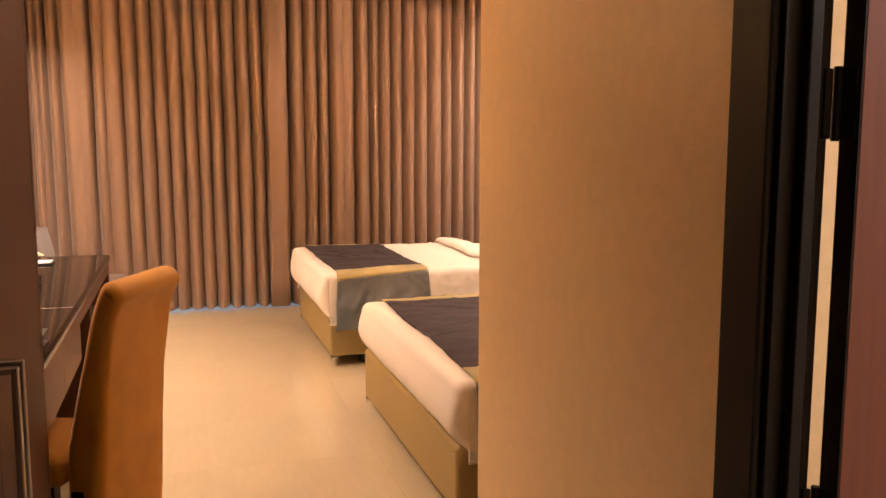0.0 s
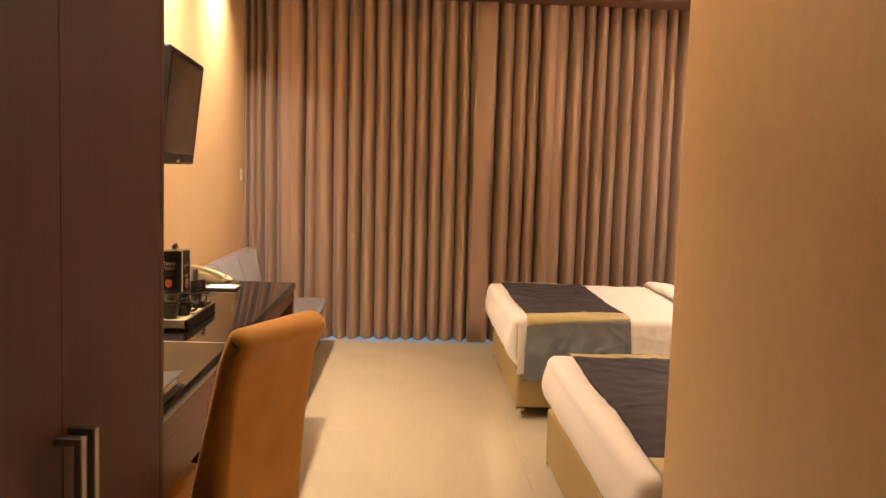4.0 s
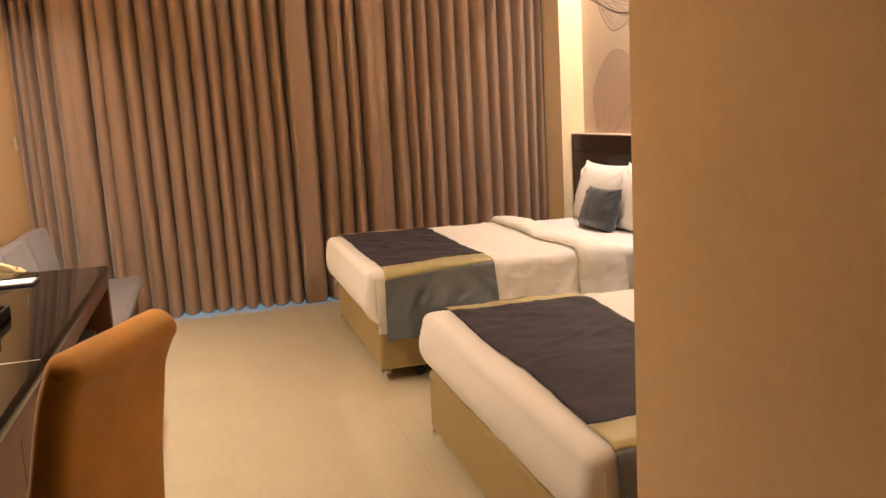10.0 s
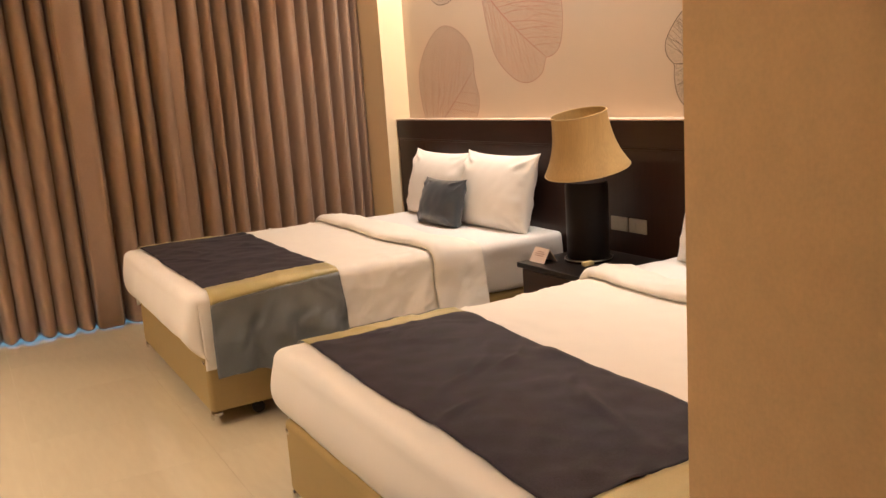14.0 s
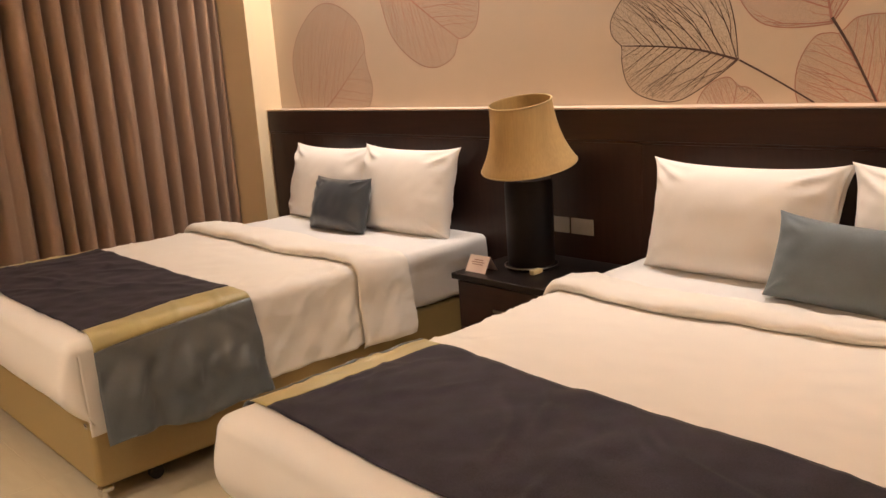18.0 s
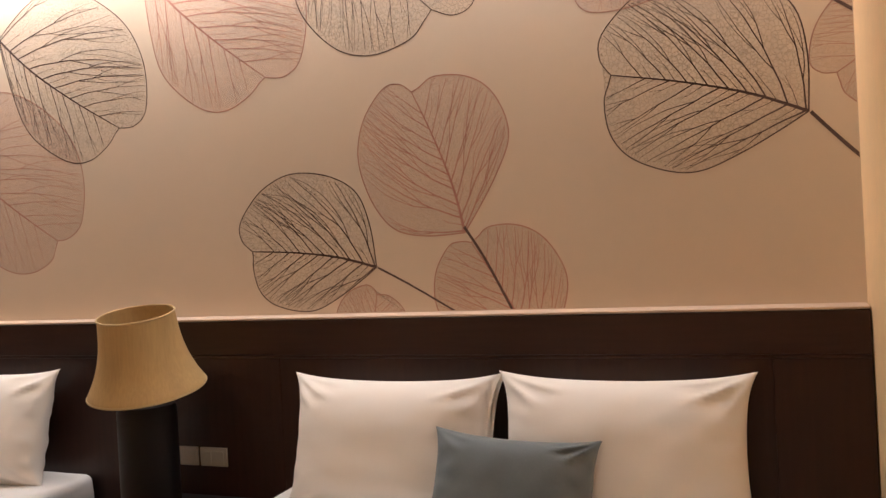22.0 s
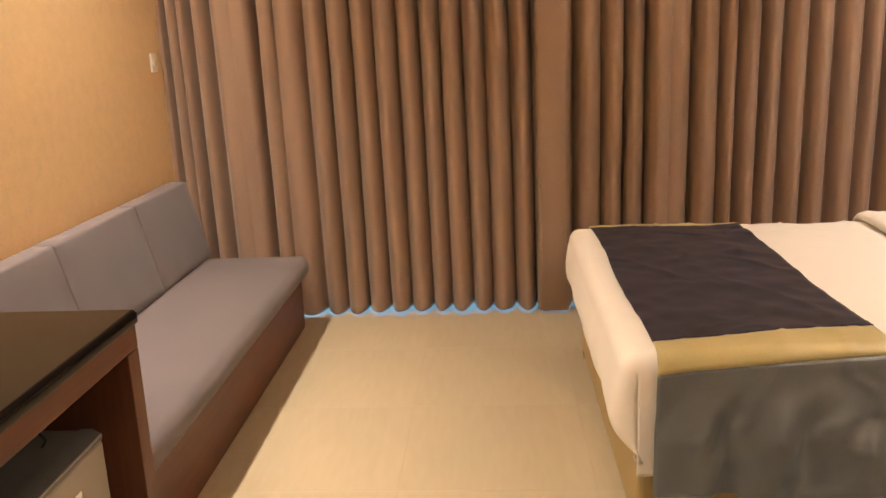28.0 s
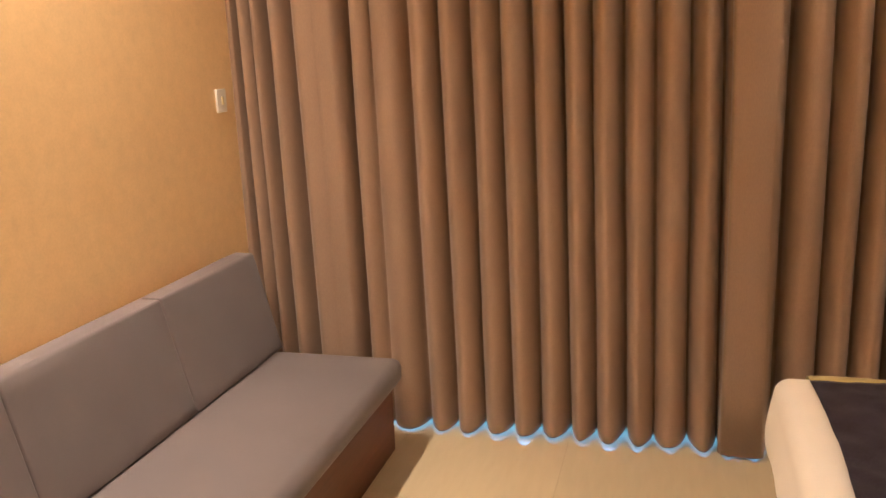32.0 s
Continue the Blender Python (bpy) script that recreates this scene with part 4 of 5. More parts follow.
def duvet(b):
    """The white cover: top, rounded edges, sides that hang and a foot end tucked in."""
    x0, x1 = b.foot, b.fold + 0.24
    flat, arc = b.hw - ER, ER * math.pi / 2
    end = flat + arc + (b.top - ER - 0.262)
    ss = [-end + 2 * end * k / 180 for k in range(181)]
    rows = []
    for i in range(108):
        x = x0 + ER + (x1 - x0 - ER) * (i / 107) ** 1.1
        rows.append([drape(b, x, s * (1 - 0.012 * math.sin(x * 6) * min(1, i / 12)), 0.0) for s in ss])
    bm = grid(rows)
    core = [s for s in ss if abs(s) <= flat + arc + 2 * end / 180]
    rows = []
    for k in range(24):
        row = []
        for s in core:
            p = drape(b, x0 + ER, s, 0.0)
            t = min(1.0, k / 6) * math.pi / 2
            edge = max(0.0, min(1.0, (abs(s) - flat) / arc)) * math.pi / 2
            f = max(0.0, (k - 6) / 17)
            x = x0 + ER - ER * math.sin(t) + ER * 0.985 * (1 - math.cos(edge)) * math.sin(t)
            top = p[2] - ER * (1 - math.cos(t)) * math.cos(edge)
            z = top - f * (top - 0.296)
            x += (1 - (edge / 1.571) ** 3) * (-0.020 * math.sin(math.pi * f) + 0.055 * f ** 4) + math.cos(edge) * f * (1 - f) * 0.03 * noise.noise(Vector((s * 5, z * 7, b.c))) + math.cos(edge) * 0.004 * f * noise.noise(Vector((s * 12, z * 5, b.c)))
            deep = drape(b, x0 + ER, math.copysign(flat + arc + max(0.0, b.top - ER - z), s), 0.0)
            out = min(1.0, edge / 1.4) ** 2 * min(1.0, k / 6)
            if edge > 1.57 and k > 6:
                row.append((x0 + ER + 0.0005, deep[1], z))
                continue
            row.append((x, p[1] + (deep[1] - p[1]) * out, z))
        rows.append(row)
    grid(rows[::-1], bm)
    bmesh.ops.remove_doubles(bm, verts=bm.verts[:], dist=2e-4)
    bmesh.ops.recalc_face_normals(bm, faces=bm.faces[:])
    cover = thing("duvet", (1.68, b.c, 0.26), "white cotton duvet spread over the bed, end folded back", "duvet", "duvets")
    thicken(part("cover", bm, LINEN, cover, smooth="all"), 0.006)
    return cover


ROLL = spline([(0.0, 0.0), (-0.013, 0.016), (-0.004, 0.036), (0.030, 0.046), (0.085, 0.043), (0.145, 0.032), (0.200, 0.018), (0.255, 0.004)], 3)


def cuff(b, cover):
    """The duvet's folded-back end: a soft roll that runs out towards the pillows."""
    rows = []
    sm = b.hw - ER + ER * math.pi / 2 + (b.top - ER - 0.245)
    for k in range(141):
        s = -sm + 2 * sm * k / 140
        row = []
        wob = 0.012 * math.sin(s * 4 + b.c) + 0.008 * math.sin(s * 11) - 0.05 * max(0, -s - 0.45) - 0.02 * max(0, s - 0.5) + b.fold_turn * max(-0.3, min(1.0, -s / 0.7))
        high = 0.86 + 0.2 * noise.noise(Vector((s * 3.1, b.c, 0))) + 0.12 * noise.noise(Vector((s * 9, b.c, 4)))
        for j, (du, up) in enumerate(ROLL):
            x = b.fold + wob + du + 0.014 * max(0, du) * 4 * math.sin(s * 7 + 1)
            puff = up * high
            puff += min(1, up / 0.02) * (0.008 * noise.noise(Vector((x * 9 + s * 5, s * 6, b.c))) + 0.005 * noise.noise(Vector((x * 24 - s * 9, s * 13, b.c))))
            if abs(s) > sm - 0.03:
                puff *= max(0.05, (sm - abs(s)) / 0.03) ** 0.5
            row.append(drape(b, x, s, 0.003 + max(0, puff)))
        rows.append(row)
    return part("folded_end", grid(rows), LINEN, cover, smooth="all")


def runner(b):
    r = thing("bed_runner", ((b.run0 + b.run1) / 2, b.c, b.top), "plum velvet bed runner with gold bands and grey-blue satin ends", "bed runner", "bed runners")
    x0, x1 = b.run0, b.run1
    edge = b.hw - ER + ER * math.pi / 2
    end = edge + b.top - ER - 0.236
    rnd = random.Random(int(b.c * 10))
    creases = [(rnd.uniform(x0 + 0.1, x1 - 0.1), rnd.uniform(-0.6, 0.6), rnd.choice((1.2, 1.9, 0.7, 2.3)) + rnd.uniform(-0.25, 0.25), rnd.uniform(0.10, 0.30), rnd.uniform(0.003, 0.008)) for _ in range(9)]
    (p0, p1), (g0, g1), (q0, q1), (h0, h1) = b.bands
    cloths = (("centre_panel", (p0, p1), (q0, q1), 0.007, PLUM), ("gold_band", (q0 + 0.0005, q1 + 0.0005), (h0, h1), 0.0078, GOLD), ("gold_band", (g0, g1), (p0 - 0.0005, p1 - 0.0005), 0.0078, GOLD),
              ("satin_end", (h0 + 0.0005, h1 + 0.0005), (end, end), 0.0072, SATIN), ("satin_end", (-end, -end), (g0 - 0.0005, g1 - 0.0005), 0.0072, SATIN))
    for name, low, high, lift, m in cloths:
        n = 110 if "centre" in name else (10 if "gold" in name else 34)
        rows = []
        for k in range(n + 1):
            row = []
            for j in range(49):
                u = j / 48
                s0, s1 = low[0] + (low[1] - low[0]) * u ** 0.7, high[0] + (high[1] - high[0]) * u ** 0.7
                s = s0 + (s1 - s0) * k / n
                x = x0 + (x1 - x0) * u + 0.006 * math.sin(s * 7 + b.c) + (b.skew + b.swing * u) * max(-1, min(1, s / 0.66)) + (0.02 * (u - 0.3) * min(1, (abs(s) - 0.70) / 0.3) if name == "satin_end" else 0)
                up = lift
                if "centre" in name:
                    up += 0.008 * max(0, noise.noise(Vector((x * 5 + s * 6, s * 4 - x * 5, b.c))) - 0.1) + 0.003 * max(0, noise.noise(Vector((x * 16 + s * 9, s * 12 - x * 9, b.c))))
                    for cx, cs, ang, run, tall in creases:
                        along = (x - cx) * math.cos(ang) + (s - cs) * math.sin(ang)
                        off = (s - cs) * math.cos(ang) - (x - cx) * math.sin(ang) + 0.02 * math.sin(along * 14 + cs * 9)
                        if abs(along) < run:
                            up += tall * math.exp(-(off / 0.013) ** 2) * math.cos(along / run * math.pi / 2)
                if name == "satin_end":
                    f = max(0.0, min(1, (abs(s) - 0.73) / 0.16))
                    g = max(0.0, (abs(s) - 0.73) / (end - 0.73))
                    lean_u = u + 0.16 * g * (1 - 2 * u) + 0.03 * math.sin(5 * g + b.c)
                    broad = abs(math.sin(lean_u * 8.4 + b.c + 0.8 * math.sin(lean_u * 6 + b.c))) ** 0.75
                    small = noise.noise(Vector((lean_u * 9, g * 1.3, b.c))) + 0.5 * noise.noise(Vector((lean_u * 22 + g * 3, g * 2.5, b.c)))
                    pleat = max(0.0, math.sin(lean_u * 21 + 2.2 * math.sin(lean_u * 5 + b.c) + 1.4 * g)) ** 2 * (0.4 + 0.6 * noise.noise(Vector((lean_u * 4, b.c, 7))))
                    up += f * ((0.010 + 0.036 * g) * broad + (0.007 + 0.010 * g) * small + (0.010 + 0.018 * g) * pleat + 0.018)
                p = drape(b, x, s, up)
                if name == "satin_end" and k == (n if s0 > 0 else 0):
                    p = (p[0], p[1], p[2] + 0.012 * math.sin(u * 9))
                row.append(p)
            rows.append(row)
        thicken(part(name, grid(rows), m, r, smooth="all"), 0.0025, 1.0)
    return r


def pillow(w, h, t, seed, mat, label, category, m, group, corner=0.06, hem_end=0.0, open_side=-1, name="pillow"):
    """A stuffed pillow standing in its own xz plane, with drawn-out corners and creases."""
    bm = bmesh.new()
    n = 42
    rnd = random.Random(seed)
    dip = rnd.uniform(0.05, 0.12)
    pull = {(a, c): (rnd.uniform(0.4, 1.5), rnd.uniform(9, 15), rnd.uniform(0, 6)) for a in (True, False) for c in (True, False)}
    for face in (1, -1):
        rows = []
        for i in range(n + 1):
            row = []
            for j in range(n + 1):
                u, v = -1 + 2 * i / n, -1 + 2 * j / n
                su, sv = math.sin(u * math.pi / 2), math.sin(v * math.pi / 2)
                pinch = 1 - dip * (1 - su * su) * sv ** 4 * (1 if sv > 0 else 0.15)
                pinch2 = 1 - 0.045 * (1 - sv * sv) * su ** 4
                x, z = su * w / 2 * pinch2, sv * h / 2 * pinch
                ext = corner * (su * sv) ** 6
                x, z = x * (1 + ext * (1.0 if sv > 0 else 0.7)), z * (1 + ext * (1.0 if sv > 0 else -0.3))
                if hem_end and face < 0 and su * open_side > 1 - hem_end:
                    x, z = x * 1.025, z * 0.985
                su_b = min(1.0, max(-1.0, su / (1 - hem_end))) if su * open_side > 0 else su
                body = max(0.0, (1 - abs(su_b) ** 2.8)) ** 0.52 * (max(0.0, 1 - abs(sv) ** 2.3) ** 0.60 if sv > 0 else max(0.0, 1 - abs(sv) ** 4.5) ** 0.5)
                if hem_end and su * open_side > 1 - hem_end:
                    body = max(body, 0.045 + 0.03 * math.sin(sv * 5 + seed))
                crease = 0.007 * noise.noise(Vector((x * 6, z * 6, seed + face))) + 0.004 * noise.noise(Vector((x * 20 + z * 9, z * 13, seed))) + 0.008 * max(0, noise.noise(Vector((x * 5 + z * 16, z * 5 - x * 16, seed * 3)))) * abs(su)
                crease += 0.012 * max(0.0, abs(su) - 0.62) * noise.noise(Vector((z * 26, x * 9, seed + 5))) / 0.38
                rad = math.hypot(abs(su) - 1, abs(sv) - 1)
                much, often, turn = pull[su > 0, sv > 0]
                ray = math.sin(often * math.atan2(1.05 - abs(sv), 1.05 - abs(su)) + turn + 2 * rad)
                crease += (0.085 if sv > 0 else 0.045) * much * (max(0, ray) ** 1.5 - 0.3) * max(0, 0.62 - rad) * min(1, body * 1.6)
                y = face * (t / 2 * body + crease * min(1, body * 2))
                row.append((x, y, z + h / 2))
            rows.append(row)
        grid(rows, bm)
    bmesh.ops.remove_doubles(bm, verts=bm.verts, dist=0.0008)
    bmesh.ops.recalc_face_normals(bm, faces=bm.faces[:])
    ob = solid(name, bm, mat, (0, 0, 0), label, category, group, smooth="all")
    ob.matrix_world = m
    return ob


def bed(b):
    c, w = b.c, b.hw - 0.03
    d = thing("bed", (2.0, c, 0), "double bed on a tan vinyl base", "bed", "beds")
    x0 = b.foot + b.inset
    part("base", box(x0, 2.895, c - w, c + w, 0.062, 0.312, 0.018, 3), VINYL, d, "tan vinyl box base")
    bm = box(b.foot + 0.049, 2.90, c - w - 0.012, c + w + 0.012, 0.316, b.top - 0.024, 0.030, 4)
    bm.faces.layers.int.remove(bm.faces.layers.int["flat"])
    bmesh.ops.subdivide_edges(bm, edges=[e for e in bm.edges if e.calc_length() > 0.15], cuts=16, use_grid_fill=True)
    for v in bm.verts:
        v.co += Vector((0, 0.5, 0.6)) * 0.006 * noise.noise(v.co * 8) + Vector((0, 1, 0)) * 0.012 * noise.noise(Vector((v.co.x * 18 + v.co.z * 14, v.co.z * 12, c)))
        if v.co.x > b.fold + 0.1 and v.co.z > 0.42:
            v.co.z += b.puff * min(1.0, (v.co.x - b.fold - 0.1) / 0.08) * min(1.0, (w + 0.012 - abs(v.co.y - c)) / 0.06 + 0.3)
    part("mattress", bm, SHEET, d, "mattress in a white fitted sheet")
    for x in (x0 + 0.215, 2.70):
        for s in (-w + 0.06, w - 0.06):
            cs = bmesh.new()
            rod([(x, c + s - 0.012, 0.026), (x, c + s + 0.012, 0.026)], 0.026, 16, bm=cs)
            box(x - 0.018, x + 0.018, c + s - 0.016, c + s + 0.016, 0.035, 0.0615, 0.004, bm=cs)
            part("caster", cs, RUBBER, d, "black caster")
    for s in (-w + 0.02, w - 0.02):
        bracket = bmesh.new()
        box(x0 + 0.007, x0 + 0.047, c + s - 0.02, c + s + 0.02, 0.045, 0.061, 0.003, bm=bracket)
        box(x0 + 0.001, x0 + 0.011, c + s - 0.012, c + s + 0.012, 0.030, 0.060, 0.002, bm=bracket)
        part("corner_bracket", bracket, CHROME, d, "bright metal bracket")
        clip_bm = box(x0 - 0.004, x0 + 0.026, c + s * 0.985 - 0.012, c + s * 0.985 + 0.012, 0.268, 0.284, 0.003)
        part("strap_clip", clip_bm, CHROME, d, "bright strap clip")
    cuff(b, duvet(b))
    runner(b)


bed(BED1)
bed(BED2)


def lean(x, y, z, tilt, yaw=0, roll=0):
    """A pose for a pillow that stands at (x, y, z) along the headboard and leans back by tilt degrees."""
    return Matrix.Translation((x, y, z)) @ Matrix.Rotation(radians(90 + yaw), 4, "Z") @ Matrix.Rotation(radians(tilt), 4, "X") @ Matrix.Rotation(radians(roll), 4, "Y")


Z1, Z2 = BED1.top - 0.012, BED2.top - 0.012
SOFT = "plump white pillow leaning on the headboard"
pillow(0.665, 0.390, 0.21, 11, COVER, SOFT, "pillow", lean(2.738, 3.698, Z1 + 0.032, 14), "bed pillows", hem_end=0.045)
pillow(0.680, 0.398, 0.21, 12, COVER, SOFT, "pillow", lean(2.738, 2.998, Z1 + 0.032, 14), "bed pillows")
pillow(0.655, 0.40, 0.20, 13, COVER, SOFT, "pillow", lean(2.735, 6.015, Z2 - 0.010, 15), "bed pillows")
pillow(0.645, 0.41, 0.20, 14, COVER, SOFT, "pillow", lean(2.720, 5.385, Z2 - 0.010, 15), "bed pillows")
pillow(0.455, 0.262, 0.13, 15, CUSHION, "grey linen oblong cushion leaning on white pillows", "cushion", lean(2.575, 3.276, Z1 + 0.036, 20, 2, -3.5), "scatter cushions", corner=0.035, name="cushion")
pillow(0.425, 0.265, 0.13, 16, DARKSATIN, "shiny blue-grey satin cushion leaning on white pillows", "cushion", lean(2.565, 5.690, Z2, 18, 0, 1), "scatter cushions", corner=0.03, name="cushion")

# ---- bedside stand, lamp, card ----
st = thing("bedside_table", (2.68, 4.49, 0), "dark wooden bedside table with a black top", "bedside table")
part("body", box(2.475, 2.905, 4.235, 4.745, 0.05, 0.484, 0.003), WOOD, st)
part("plinth", box(2.50, 2.905, 4.25, 4.73, 0, 0.049), BLACKWOOD, st)
for z0, z1 in ((0.285, 0.478), (0.062, 0.281)):
    d = part("drawer", box(2.462, 2.474, 4.245, 4.735, z0, z1, 0.003), WOOD_H, st)
    part("handle", box(2.452, 2.4615, 4.44, 4.54, (z0 + z1) / 2 - 0.006, (z0 + z1) / 2 + 0.006, 0.002), DARKSTEEL, d)
part("top", box(2.448, 2.907, 4.222, 4.758, 0.4845, 0.510, 0.004), LACQUER, st, "glossy black top")

LX, LY = 2.70, 4.545
lamp_t = thing("table_lamp", (LX, LY, 0.51), "unlit table lamp, black cylinder base and flared tan shade", "lamp")
part("foot", lathe([(0, 0.5105), (0.108, 0.5105), (0.110, 0.518), (0.104, 0.524), (0, 0.524)], (LX, LY)), LACQUER, lamp_t, "black foot ring")
part("ring", rod([(LX + 0.1085 * math.cos(a), LY + 0.1085 * math.sin(a), 0.5225) for a in [2 * math.pi * k / 48 for k in range(49)]], 0.0022, 6), STEEL, lamp_t, "thin steel ring")
part("base", lathe([(0, 0.5245), (0.094, 0.5245), (0.096, 0.530), (0.096, 0.850), (0.091, 0.868), (0.06, 0.878), (0, 0.880)], (LX, LY), 40), LAMPBODY, lamp_t, "glossy black cylinder")
part("neck", lathe([(0, 0.8805), (0.014, 0.8805), (0.014, 0.96), (0, 0.96)], (LX, LY), 16), BRASS, lamp_t)
prof = [(0.190, 0.908), (0.186, 0.922), (0.168, 0.955), (0.150, 0.998), (0.136, 1.048), (0.127, 1.105), (0.122, 1.165)]
TILT_M = Matrix.Rotation(radians(9.0), 3, Vector((0.62, -0.79, 0))) @ Matrix.Rotation(radians(5.0), 3, Vector((-0.79, -0.62, 0)))
bm = lathe(spline(prof, 4) + [(0.1195, 1.165)] + [(r - 0.0025, z) for r, z in spline(prof, 4)[::-1]], (LX, LY), 56)
bmesh.ops.rotate(bm, verts=bm.verts, cent=(LX, LY, 0.98), matrix=TILT_M)
bmesh.ops.translate(bm, verts=bm.verts, vec=(0, 0, 0.010))
shade = part("shade", bm, SHADE, lamp_t, "tan cloth shade, slightly crooked")
for r, z in ((0.1225, 1.163), (0.190, 0.910)):
    bm = rod([(LX + r * math.cos(a), LY + r * math.sin(a), z) for a in [2 * math.pi * k / 56 for k in range(57)]], 0.0035, 6)
    bmesh.ops.rotate(bm, verts=bm.verts, cent=(LX, LY, 0.98), matrix=TILT_M)
    bmesh.ops.translate(bm, verts=bm.verts, vec=(0, 0, 0.010))
    part("piping", bm, TRIM, shade)
part("spider", rod([(LX - 0.118, LY, 1.10), (LX, LY, 0.962), (LX + 0.118, LY, 1.10)], 0.002, 6), BRASS, lamp_t)
part("cable_switch", box(2.585, 2.640, 4.435, 4.460, 0.5105, 0.530, 0.004), IVORY, lamp_t, "ivory switch")

card = thing("tent_card", (2.53, 4.68, 0.51), "small folded pinkish card on the bedside table", "card")
bm = bmesh.new()
pr = [(-0.038, 0.0), (0.0, 0.062), (0.038, 0.0)]
grid([[(2.535 + a, y, 0.5112 + b) for a, b in pr] for y in (4.615, 4.725)], bm)
thicken(part("sheet", bm, PINKCARD, card, smooth=False), 0.0015)
for k, (wd, hh) in enumerate(((0.05, 0.044), (0.07, 0.036), (0.06, 0.028))):
    f0 = hh / 0.062
    xx = 2.535 - 0.038 * (1 - f0)
    bm = bmesh.new()
    bm.faces.new([bm.verts.new(p) for p in ((xx - 0.0012, 4.67 - wd / 2, 0.5112 + hh), (xx - 0.0012, 4.67 + wd / 2, 0.5112 + hh), (xx + 0.0012, 4.67 + wd / 2, 0.5112 + hh + 0.003), (xx + 0.0012, 4.67 - wd / 2, 0.5112 + hh + 0.003))])
    part("print_bar", bm, LEAF_PALE, card, smooth=False)

# ---- chair at the desk ----
ch = thing("dining_chair", (0, 0, 0), "orange suede upholstered high-back chair at the desk", "chair")
CW = 0.392


def shell(profile, w, r=0.03):
    """An upholstered slab from a side profile of (y, z), w wide, whose two ends are rolled over by r."""
    m = len(profile)
    area = sum(profile[k][0] * profile[(k + 1) % m][1] - profile[(k + 1) % m][0] * profile[k][1] for k in range(m))
    inward = []
    for k in range(m):
        (y0, z0), (y1, z1) = profile[k - 1], profile[(k + 1) % m]
        d = Vector((z0 - z1, y1 - y0)) * (1 if area > 0 else -1)
        inward.append(d.normalized())
    stations = [(-1, k * math.pi / 12) for k in range(6, 0, -1)] + [(0, u / 6) for u in range(-6, 7)] + [(1, k * math.pi / 12) for k in range(1, 7)]
    rows = []
    for side, a in stations:
        x = a * (w / 2 - r) if side == 0 else side * (w / 2 - r + r * math.sin(a))
        deep = 0.0 if side == 0 else r * (1 - math.cos(a))
        rows.append([(x, p[0] + n.x * deep, p[1] + n.y * deep) for p, n in zip(profile, inward)])
    bm = bmesh.new()
    vs = [[bm.verts.new(p) for p in row] for row in rows]
    for a, b in zip(vs, vs[1:]):
        for i in range(m):
            bm.faces.new((a[i], a[(i + 1) % m], b[(i + 1) % m], b[i]))
    bm.faces.new(vs[0][::-1])
    bm.faces.new(vs[-1])
    bmesh.ops.recalc_face_normals(bm, faces=bm.faces[:])
    for v in bm.verts:
        v.co += Vector((0, 1, 0)) * (0.005 * noise.noise(v.co * 8) + 0.0015 * noise.noise(v.co * 25))
    return bm


# the chair faces +y; its back slopes and rolls over at the top
back_prof = spline([(-0.228, 0.14), (-0.250, 0.55), (-0.274, 0.78), (-0.298, 0.856), (-0.317, 0.890), (-0.310, 0.917), (-0.280, 0.936), (-0.248, 0.923), (-0.212, 0.825), (-0.175, 0.66), (-0.128, 0.46), (-0.12, 0.14)], 4)
part("backrest", shell(back_prof, CW, 0.032), SUEDE, ch, "soft rolled-over back")
part("seat", cushion_box(-CW / 2, CW / 2, -0.11, 0.20, 0.335, 0.420, 0.025), SUEDE, ch)
for x in (-0.18, 0.18):
    for y in (-0.16, 0.165):
        bm = box(x - 0.019, x + 0.019, y - 0.019, y + 0.019, -0.014, 0.334, 0.003)
        part("leg", bm, BLACKWOOD, ch)
ch.matrix_world = CHAIR

# ---- television ----
tv = thing("television", (-0.69, 4.467, 1.60), "black flat television on a wall arm", "television")
TVM = Matrix.Translation((-0.660, 4.475, 1.602)) @ Matrix.Rotation(radians(93.9), 4, "Z") @ Matrix.Rotation(radians(6), 4, "X")


def tvpart(name, bm, mat, parent=tv, label=""):
    bmesh.ops.transform(bm, matrix=TVM, verts=bm.verts)
    return part(name, bm, mat, parent, label)


# local: x along the screen, -y out of the screen's face, z up
bm = box(-0.40, 0.40, 0.0, 0.045, -0.255, 0.255, 0.014, 3)
for v in bm.verts:
    if v.co.z < -0.2:
        v.co.z -= 0.014 * (1 - (v.co.x / 0.40) ** 2)
tvpart("casing", bm, PLASTIC, label="black glossy casing with a curved lower edge")
tvpart("screen", box(-0.365, 0.365, -0.002, 0.004, -0.205, 0.225, 0.002), SCREEN)
tvpart("rear_shell", box(-0.30, 0.30, 0.0455, 0.085, -0.19, 0.19, 0.02, 3), PLASTIC)
tvpart("badge", box(-0.035, 0.035, -0.0016, -0.0002, -0.246, -0.234), OFFWHITE, label="pale badge")
tvpart("wall_arm", box(-0.05, 0.05, 0.086, 0.205, -0.05, 0.05, 0.006), PLASTIC)

# ---- things on the desk ----
ph = thing("telephone", (-0.62, 4.82, DZ), "ivory desk telephone with red message button", "telephone")
PM = Matrix.Translation((-0.638, 4.822, DZ)) @ Matrix.Rotation(radians(-4), 4, "Z") @ Matrix.Diagonal((1.02, 0.88, 0.84, 1.0))


